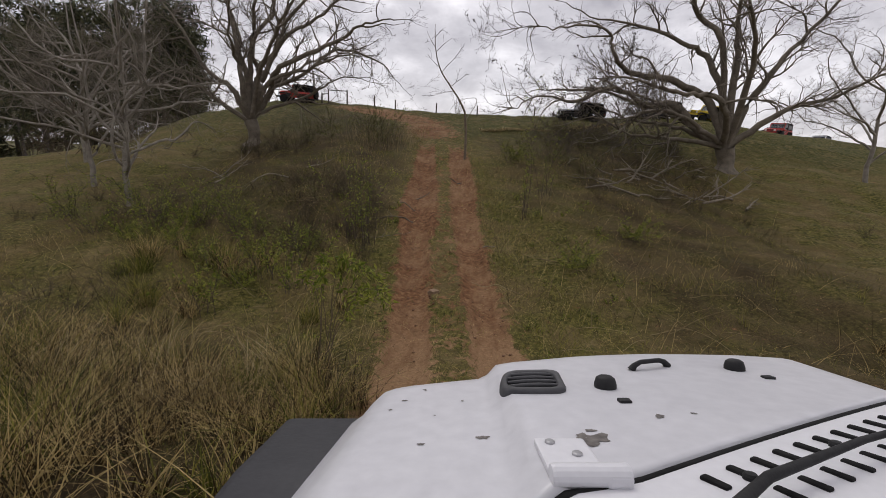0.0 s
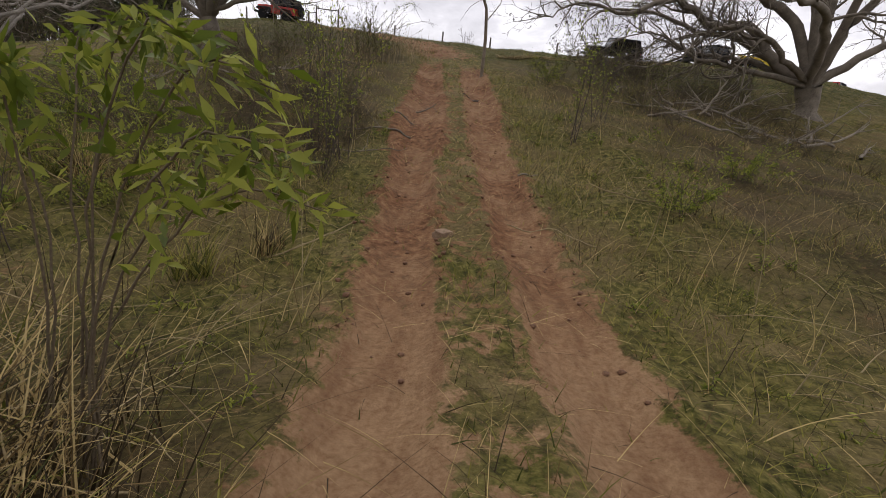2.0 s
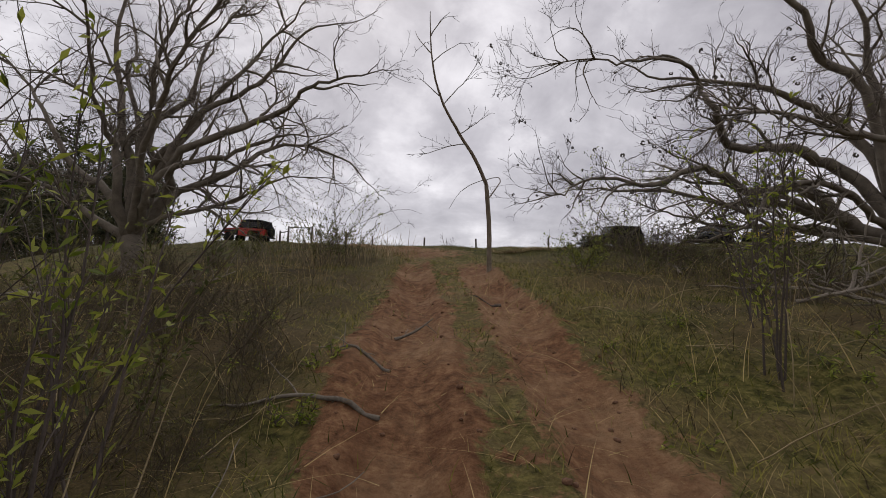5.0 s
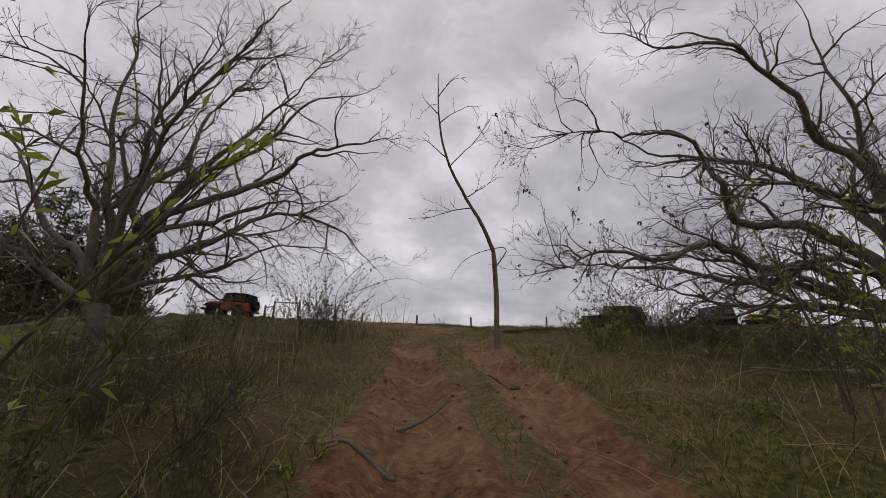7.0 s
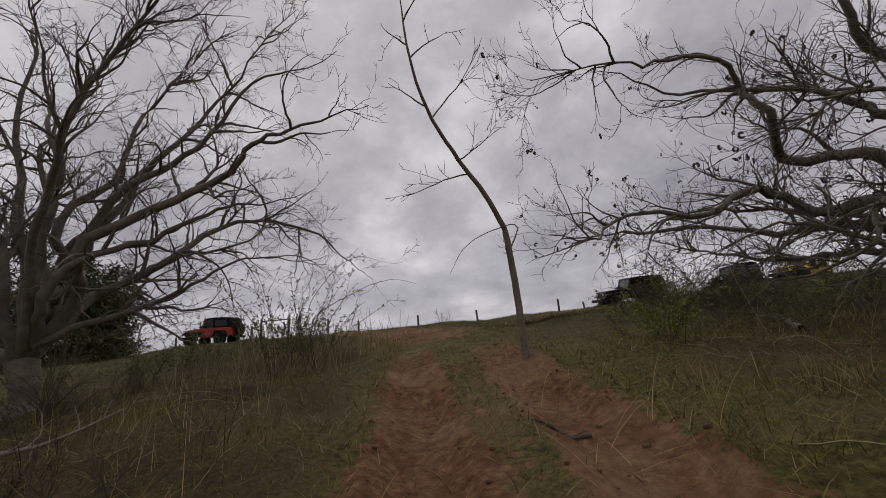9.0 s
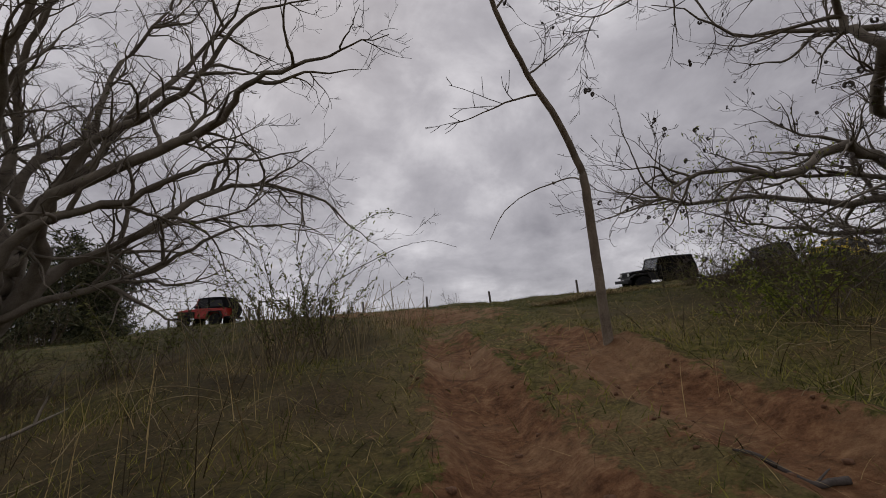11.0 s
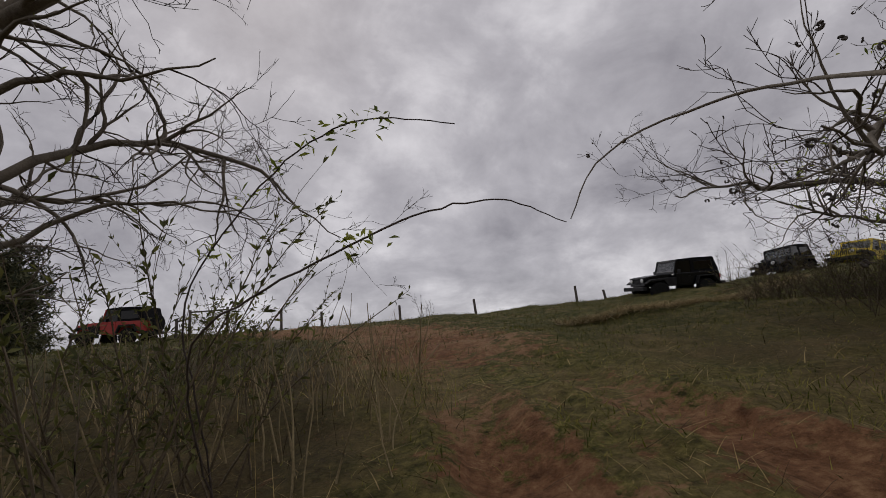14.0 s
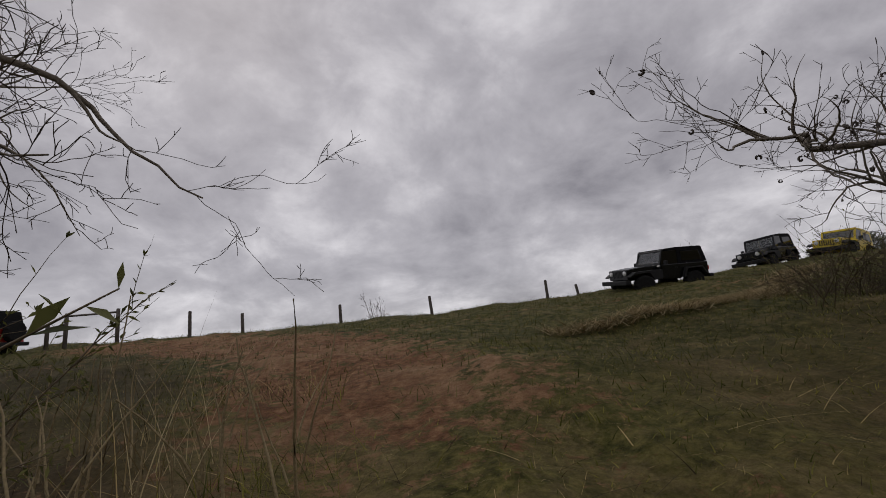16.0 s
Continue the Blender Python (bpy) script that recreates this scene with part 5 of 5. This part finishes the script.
tall_grass()


def shrub(name, seed, stems, height, spread_, leaves, leaf_size, label, group, stem_mat=TWIG, leaf_mat=WEED, leaf_from=0.35, bend=0.07):
    rng = np.random.RandomState(seed)
    s = new(name)
    tagged(s, label, "shrub", group)
    wood = Tubes()
    tips, ways = [], []
    for _ in range(stems):
        a = rng.uniform(0, 2 * math.pi)
        way = np.array([math.cos(a) * spread_, math.sin(a) * spread_, 1.0]) * rng.uniform(0.7, 1.2)
        ln = height * rng.uniform(0.55, 1.1)
        st = wander(rng, (rng.normal(0, 0.16), rng.normal(0, 0.16), -0.1), way, ln, 10, bend, -0.015)
        wood.add(st, 0.0058 * height / 1.5 * (1 - np.linspace(0, 1, 11)) ** 0.7 + 0.0025, 3)
        for _ in range(rng.randint(4, 9)):
            k = rng.randint(2, 10)
            tw = wander(rng, st[k], (st[k] - st[k - 1]) / np.linalg.norm(st[k] - st[k - 1]) + rng.normal(0, 0.45, 3), ln * rng.uniform(0.12, 0.42), 5, 0.12, 0.0)
            wood.add(tw, np.linspace(0.0045, 0.002, 6), 3)
            for _ in range(leaves // 3):
                j = rng.randint(1, 6)
                tips.append(tw[j])
                ways.append(tw[j] - tw[j - 1] + rng.normal(0, 0.05, 3) * 1.0)
        for _ in range(leaves):
            u = rng.uniform(leaf_from, 1.0) * 10
            k = min(int(u), 9)
            tips.append(st[k] + (st[k + 1] - st[k]) * (u - k))
            w = st[k + 1] - st[k]
            ways.append(w / np.linalg.norm(w) * 0.6 + rng.normal(0, 0.5, 3))
    tagged(wood.make("woody_growth", stem_mat, s), kind="stuff")
    if tips:
        v, f = leaf_arrays(rng, np.array(tips), np.array(ways), leaf_size)
        tagged(array_object("foliage", v, f, leaf_mat, s), kind="stuff")
    return s


def put_copies(protos, spots, rng, lo=0.8, hi=1.25):
    for i, (x, y) in enumerate(spots):
        m = pose(x, y, gz(x, y) - 0.03, rng.uniform(-6, 6), rng.uniform(-6, 6), rng.uniform(0, 360))
        k = rng.uniform(lo, hi)
        if i < len(protos):
            o = protos[i]
            o.matrix_basis = m
        else:
            o = copy_thing(protos[i % len(protos)], m)
        o.scale = (k, k, k)


def thickets():
    rng = random.Random(9)
    bare = [shrub("brush", 60 + i, 12, 1.35, 0.6, 5, 0.05, "tangled brown leafless brush growing on the bank", "brush on the banks", DARKTWIG, bend=0.16) for i in range(3)]
    spots = []
    while len(spots) < 58:
        r = rng.random()
        x, y = (rng.uniform(-7.5, -1.6), rng.uniform(13.0, 18.5)) if r < 0.42 else (rng.uniform(-15, -7), rng.uniform(14, 24)) if r < 0.62 else (rng.uniform(6.5, 17), rng.uniform(17, 27))
        if beside(x, y) > 0.75 and lush(x, y) > 0.3:
            spots.append((x, y))
    while len(spots) < 70:
        x, y = rng.uniform(-5.5, -1.2), rng.uniform(11.8, 20)
        if beside(x, y) > 0.7:
            spots.append((x, y))
    while len(spots) < 82:
        spots.append((rng.uniform(5.6, 13.5), rng.uniform(18.0, 26.0)))
    while len(spots) < 104:
        x, y = rng.uniform(-4.8, -1.4), rng.uniform(13.0, 16.8)
        if beside(x, y) > 0.45:
            spots.append((x, y))
    while len(spots) < 150:
        spots.append((rng.uniform(6.8, 14.5), rng.uniform(26.5, 34.5)))
    while len(spots) < 186:
        x, y = rng.uniform(-6.5, -2.2), rng.uniform(16.5, 20.3)
        if beside(x, y) > 0.6:
            spots.append((x, y))
    while len(spots) < 200:
        spots.append((rng.uniform(-16, -8.5), rng.uniform(24.0, 28.0)))
    put_copies(bare, spots, rng, 0.4, 0.85)
    for _ in range(9):
        x, y = rng.uniform(-12.4, -8.2), rng.uniform(23.8, 28.2)
        k = rng.uniform(0.9, 1.4)
        copy_thing(bare[0], pose(x, y, gz(x, y) - 0.03, 0, 0, rng.uniform(0, 360))).scale = (k, k, k)
    for _ in range(16):
        x, y = rng.uniform(7.2, 11.5), rng.uniform(31.0, 35.0)
        k = rng.uniform(0.8, 1.3)
        copy_thing(bare[2], pose(x, y, gz(x, y) - 0.05, 0, 0, rng.uniform(0, 360))).scale = (k, k, k)
    # a dark hollow choked with brush at the foot of the slope
    for x, y in ((-7.2, 8.8), (-8.2, 8.2), (-6.7, 9.5), (-8.7, 9.5), (-9.4, 8.5), (-7.7, 7.6)):
        k = rng.uniform(0.75, 1.05)
        copy_thing(bare[2], pose(x, y, gz(x, y) - 0.05, 0, 0, rng.uniform(0, 360))).scale = (k, k, k)
    for _ in range(18):
        x, y = rng.uniform(-36, -21), rng.uniform(25, 42)
        k = rng.uniform(1.6, 2.8)
        tagged(copy_thing(bare[1], pose(x, y, gz(x, y) - 0.05, 0, 0, rng.uniform(0, 360))), "head-high tangled brown brush below the pines", "shrub", "brush below the pines").scale = (k, k, k)
    fresh = [shrub("green_shrub", 90 + i, 16, 1.15, 0.55, 34, 0.075, "low bright green leafy bush on the bank", "green bushes on the bank", leaf_mat=FRESH, leaf_from=0.15, bend=0.1) for i in range(2)]
    put_copies(fresh, [(-6.4, 12.2), (-4.9, 12.8), (-7.8, 13.4), (-5.8, 14.4), (-9.4, 13.2), (-3.4, 13.4), (-6.9, 15.6), (-8.6, 15.0), (4.9, 13.0), (7.4, 15.8), (-4.4, 10.9), (3.6, 24.4)], rng, 0.7, 1.15)
    weeds = [shrub("tall_weed", 70 + i, 4, 2.0, 0.4, 26, 0.09, "slender leafy weed stems standing on the ridge", "weeds on the ridge", stem_mat=WEEDSTEM, bend=0.1) for i in range(4)]
    spots = []
    while len(spots) < 28:
        x, y = (rng.uniform(-10.5, -3.6), rng.uniform(26.4, 31.4)) if rng.random() < 0.68 else (rng.uniform(3.0, 6.8), rng.uniform(21.8, 25.4))
        spots.append((x, y))
    put_copies(weeds, spots, rng, 0.65, 1.25)
    leafy = [shrub("leafy_shrub", 80 + i, 9, 2.6, 0.4, 26, 0.1, "leafy green willow-like shrub beside the track", "leafy shrubs beside the track", stem_mat=WEEDSTEM) for i in range(3)]
    put_copies(leafy, [(-3.9, 26.6), (-4.0, 25.7), (-4.6, 26.2), (-2.6, 15.4), (-4.4, 17.2), (5.9, 26.2), (-3.4, 12.2), (6.6, 21.0), (-5.6, 13.6)], rng, 0.85, 1.1)


thickets()


def more_brush():
    """Thin growth close beside the track, and a fine screen of weeds on the right bank."""
    rng = random.Random(19)
    willow = [shrub("leafy_shrub", 180 + i, 6, 2.2, 0.3, 22, 0.13, "slender green shrub with lance-shaped leaves", "leafy shrubs beside the track", leaf_mat=FRESH, leaf_from=0.3, bend=0.08) for i in range(2)]
    put_copies(willow, [(-2.9, 10.6), (-3.8, 11.6), (-4.6, 9.6)], rng, 0.75, 1.1)
    tall = [shrub("leafy_shrub", 210 + i, 5, 3.1, 0.12, 24, 0.1, "tall slender shrub with sparse yellow-green leaves", "leafy shrubs beside the track", leaf_mat=FRESH, leaf_from=0.5, bend=0.05) for i in range(2)]
    put_copies(tall, [(-1.65, 13.9), (-1.95, 14.3), (-1.6, 13.2), (-2.3, 14.1), (3.7, 17.0), (4.6, 18.6)], rng, 0.8, 1.05)
    bush = [shrub("green_shrub", 190 + i, 16, 2.0, 0.6, 26, 0.085, "head-high bright green leafy bush at the foot of the bank", "green bushes on the bank", leaf_mat=FRESH, leaf_from=0.1, bend=0.1) for i in range(2)]
    put_copies(bush, [(-9.4, 14.4), (-11.0, 13.6), (-7.9, 15.0), (-10.6, 15.8), (-12.8, 14.8), (-8.8, 16.6), (-6.4, 14.2)], rng, 0.8, 1.15)
    low = [shrub("low_weed", 220 + i, 6, 0.3, 0.9, 9, 0.06, "low bright green weed spreading in the turf", "low weeds in the turf", leaf_mat=FRESH, leaf_from=0.2, bend=0.12) for i in range(3)]
    spots = []
    while len(spots) < 64:
        y = rng.uniform(5.5, 19)
        x = float(path_x(y)) + rng.choice((-1, 1)) * rng.uniform(1.6, 6.0)
        if beside(x, y) > 0.05 and float(lush(x, y)) > 0.35:
            spots.append((x, y))
    put_copies(low, spots, rng, 0.6, 1.4)
    screen = [shrub("tall_weed", 200 + i, 7, 1.9, 0.45, 12, 0.055, "fine grey-brown weeds standing along the bank", "weeds on the ridge", stem_mat=DARKTWIG, bend=0.1) for i in range(3)]
    spots = [(rng.uniform(6.5, 18), rng.uniform(28.5, 34)) for _ in range(34)] + [(rng.uniform(8, 15), rng.uniform(22, 27)) for _ in range(12)] + [(rng.uniform(4.6, 8.0), rng.uniform(29, 33)) for _ in range(6)]
    put_copies(screen, spots, rng, 0.6, 1.15)


more_brush()


def leaning_fronds():
    """A leafy shrub at the foot of the climb that leans its fronds out over the wheel track."""
    rng = np.random.RandomState(25)
    b = np.array([-0.45, 6.5, gz(-0.45, 6.5)])
    bush = new("leafy_shrub")
    bush.location = b
    tagged(bush, "bright green leafy shrub leaning over the wheel track", "shrub", "leafy shrubs beside the track")
    wood, tips, ways = Tubes(), [], []
    for dx, dy, h in ((1.1, -0.1, 1.75), (0.95, 0.1, 1.95), (0.85, 0.5, 1.6), (0.6, 0.2, 2.05), (0.3, 0.4, 2.1), (0.05, 0.0, 1.9), (-0.4, 0.3, 1.8), (1.05, 0.3, 1.45), (-0.2, 0.6, 2.0)):
        line = curve_through(rng, [(rng.normal(0, 0.1), rng.normal(0, 0.1), -0.1), (dx * 0.2, dy * 0.3, h * 0.55), (dx * 0.62, dy * 0.7, h * 0.95), (dx, dy, h * 0.93)], 6, 0.012)
        wood.add(line, np.linspace(0.009, 0.003, len(line)), 4)
        for _ in range(75):
            u = rng.uniform(0.45, 1.0) * (len(line) - 1)
            k = min(int(u), len(line) - 2)
            tips.append(line[k] + (line[k + 1] - line[k]) * (u - k) + rng.normal(0, 0.035, 3))
            ways.append((line[k + 1] - line[k]) * 4 + rng.normal(0, 0.5, 3))
    tagged(wood.make("woody_growth", WEEDSTEM, bush), kind="stuff")
    v, f = leaf_arrays(rng, np.array(tips), np.array(ways), 0.12)
    tagged(array_object("foliage", v, f, FRESH, bush), kind="stuff")


leaning_fronds()


def dry_stalks():
    """Long pale stalks of last year's growth, leaning and bent over the slope."""
    rng = np.random.RandomState(33)
    t = Tubes()
    for _ in range(270):
        side = -1 if rng.uniform() < 0.68 else 1
        y = rng.uniform(6, 24)
        x = float(path_x(y)) + side * rng.uniform(1.7, 6.5)
        if beside(x, y) < 0.35:
            continue
        a = rng.uniform(0, 2 * math.pi)
        flat = rng.uniform(0.2, 2.2)
        way = (math.cos(a) * flat, math.sin(a) * flat, 1.0)
        ln = rng.uniform(0.6, 1.7)
        line = wander(rng, (x, y, gz(x, y) - 0.03), way, ln, 8, 0.05, -0.09 * flat)
        line[:, 2] = np.maximum(line[:, 2], ground_z(line[:, 0], line[:, 1]) + 0.02)
        if np.min(beside(line[:, 0], line[:, 1])) < 0.12:
            continue
        t.add(line, np.linspace(rng.uniform(0.004, 0.009), 0.0025, len(line)), 4)
    # a stand of upright stalks at the top of the climb
    for _ in range(95):
        x, y = rng.uniform(-6.4, -2.0), rng.uniform(25.8, 31.0)
        if beside(x, y) < 0.1:
            continue
        line = wander(rng, (x, y, gz(x, y) - 0.03), (rng.normal(0, 0.16), rng.normal(0, 0.16), 1.0), rng.uniform(0.6, 1.45), 8, 0.09, 0.0)
        t.add(line, np.linspace(rng.uniform(0.007, 0.015), 0.004, len(line)), 4)
    tagged(t.make("dry_stalks", STALK), "long pale dry weed stalks leaning over the slope", "grass", kind="stuff")


STALK = material("dry_stalk", (0.13, 0.095, 0.045), (0.4, 0.32, 0.18), 1.5, 0.85, 0.1)
dry_stalks()


CANES = (
    ([(0, 0, 0), (0.05, -0.5, 0.7), (0.35, -1.1, 1.08), (0.9, -1.5, 1.26), (1.46, -1.72, 1.42), (1.9, -1.7, 1.55), (2.25, -1.55, 1.6), (2.65, -1.32, 1.53)], 0.009),
    ([(0, 0, 0), (0.05, -0.4, 0.8), (0.14, -0.7, 1.4), (0.72, -1.1, 1.93), (1.24, -1.4, 2.2), (1.59, -1.6, 2.19), (1.99, -1.8, 1.97)], 0.0085),
)


def arching_cane():
    """A long cane that arches over from the shrub by the track."""
    rng = np.random.RandomState(15)
    b = np.array([-3.7, 26.3, gz(-3.7, 26.3)])
    c = new("arching_cane")
    c.location = b
    tagged(c, "long thin leafy cane arching over beside the track", "shrub", "leafy shrubs beside the track")
    for pts, r in CANES:
        t = Tubes()
        line = curve_through(rng, pts, 6, 0.01)
        t.add(line, np.linspace(r, 0.003, len(line)), 6)
        cane = t.make("cane", TWIG, c)
        tips, ways = [], []
        for u in ((0.55, 0.585) if r > 0.00875 else (0.42, 0.5, 0.56, 0.64, 0.7, 0.76, 0.84)):
            k = int(u * (len(line) - 1))
            for _ in range(14):
                tips.append(line[k] + rng.normal(0, 0.04, 3))
                ways.append(rng.normal(0, 1, 3) + [0, 0, 0.2])
        v, f = leaf_arrays(rng, np.array(tips), np.array(ways), 0.075)
        tagged(array_object("foliage", v, f, FRESH, cane), kind="stuff")


arching_cane()


# ---- dead wood and stones ----
def dead_branch(x, y, length, turn, seed, r=0.03, lift=0.05, mat=BARK_DEAD, label="pale dead branch lying on the slope", forks=3):
    rng = np.random.RandomState(seed)
    o = new("fallen_branch")
    z = gz(x, y)
    o.location = (x, y, z)
    tagged(o, label, "branch", "fallen branches")
    t = Tubes()
    way = (math.cos(radians(turn)), math.sin(radians(turn)), lift)
    line = wander(rng, (0, 0, r), way, length, 12, 0.12, 0.0)
    line[:, 2] = np.maximum(line[:, 2], ground_z(line[:, 0] + x, line[:, 1] + y) - z + r * 0.6)
    t.add(line, r * (1 - np.linspace(0, 1, 13)) ** 0.6 + 0.006, 7)
    for _ in range(forks):
        k = rng.randint(3, 11)
        f = wander(rng, line[k], line[k] - line[k - 1] + rng.normal(0, 0.12, 3), length * rng.uniform(0.2, 0.45), 6, 0.15, 0.01)
        fork = Tubes()
        fork.add(f, np.linspace(r * 0.45, 0.004, 7), 5)
        fork.make("side_branch", mat, o)
    t.make("main_branch", mat, o)


rw = random.Random(3)
for i in range(24):
    dead_branch(rw.uniform(6.5, 15), rw.uniform(20.5, 26.0), rw.uniform(1.0, 2.8), rw.uniform(0, 360), 100 + i, rw.uniform(0.025, 0.055), rw.uniform(0.0, 0.5), forks=7)
for i in range(5):
    dead_branch(rw.uniform(-13, -6), rw.uniform(19, 25), rw.uniform(1.5, 3.0), rw.uniform(0, 360), 130 + i, 0.035, 0.15, forks=4)
dead_branch(-0.6, 17.2, 1.0, 165, 150, 0.018, mat=BARK, label="broken stick lying across the rut")
dead_branch(-0.75, 18.4, 0.7, 25, 151, 0.018, mat=BARK, label="broken stick lying across the rut")
dead_branch(-0.5, 16.1, 1.7, 175, 152, 0.022, mat=BARK, label="broken stick lying across the rut")
dead_branch(1.0, 20.9, 0.6, 170, 153, 0.02, mat=BARK_DARK, label="broken stick lying across the rut")
dead_branch(2.1, 14.4, 0.5, 10, 154, 0.016, label="broken stick lying beside the rut")
dead_branch(-2.4, 14.4, 1.9, 15, 155, 0.014, mat=BARK, label="broken stick lying beside the rut")
dead_branch(3.2, 11.6, 1.6, 150, 156, 0.01, mat=STALK, label="dry stalk lying in the grass")
dead_branch(5.0, 13.4, 1.8, 190, 157, 0.01, mat=STALK, label="dry stalk lying in the grass")
dead_branch(-1.2, 9.9, 1.2, 20, 158, 0.006, 0.2, mat=STALK, label="dry stalk lying in the grass")


def stone(x, y, size, seed, name="stone", label="pale sandy stone half sunk between the ruts", mat=None, lift=0.2, group="stones in the track"):
    rng = random.Random(seed)
    bm = bmesh.new()
    bmesh.ops.create_icosphere(bm, subdivisions=4 if size > 0.1 else 1, radius=size)
    for v in bm.verts:
        n = noise.noise(v.co / size * 1.1 + Vector((seed * 3.7, 0, 0))) + 0.5 * noise.noise(v.co / size * 2.7 + Vector((0, seed * 1.9, 0)))
        n += 0.3 * noise.noise(v.co / size * 6.0 + Vector((seed, 0, 2)))
        v.co *= 1 + 0.42 * n
        v.co.x = max(min(v.co.x, size * 0.75), -size * 0.7)
        v.co.y = max(min(v.co.y, size * 0.62), -size * 0.6)
        v.co.z = min(v.co.z * 0.8, size * 0.42)
    me = bpy.data.meshes.new(name)
    bm.to_mesh(me)
    bm.free()
    me.materials.append(mat or STONE)
    me.polygons.foreach_set("use_smooth", [True] * len(me.polygons))
    o = new(name, me)
    o.matrix_world = pose(x, y, gz(x, y) + size * lift, 0, 0, rng.uniform(0, 360))
    tagged(o, label, "stone", group)


STONE = material("sandy_stone", (0.14, 0.09, 0.055), (0.32, 0.225, 0.15), 9.0, 0.95, 0.7)
CLAY = material("clay_clod", (0.09, 0.045, 0.025), (0.2, 0.11, 0.065), 30.0, 0.95, 0.4)
stone(0.84, 11.2, 0.17, 1, lift=-0.02)
for i in range(230):
    y = rw.uniform(8, 24)
    stone(float(path_x(y)) + rw.choice((-0.9, 0.9)) + rw.choice((-1, 1)) * rw.uniform(0.05, 0.75), y, rw.uniform(0.012, 0.05), 10 + i, "clod", "small clod of red clay in the rut", CLAY, 0.1, "clods in the ruts")
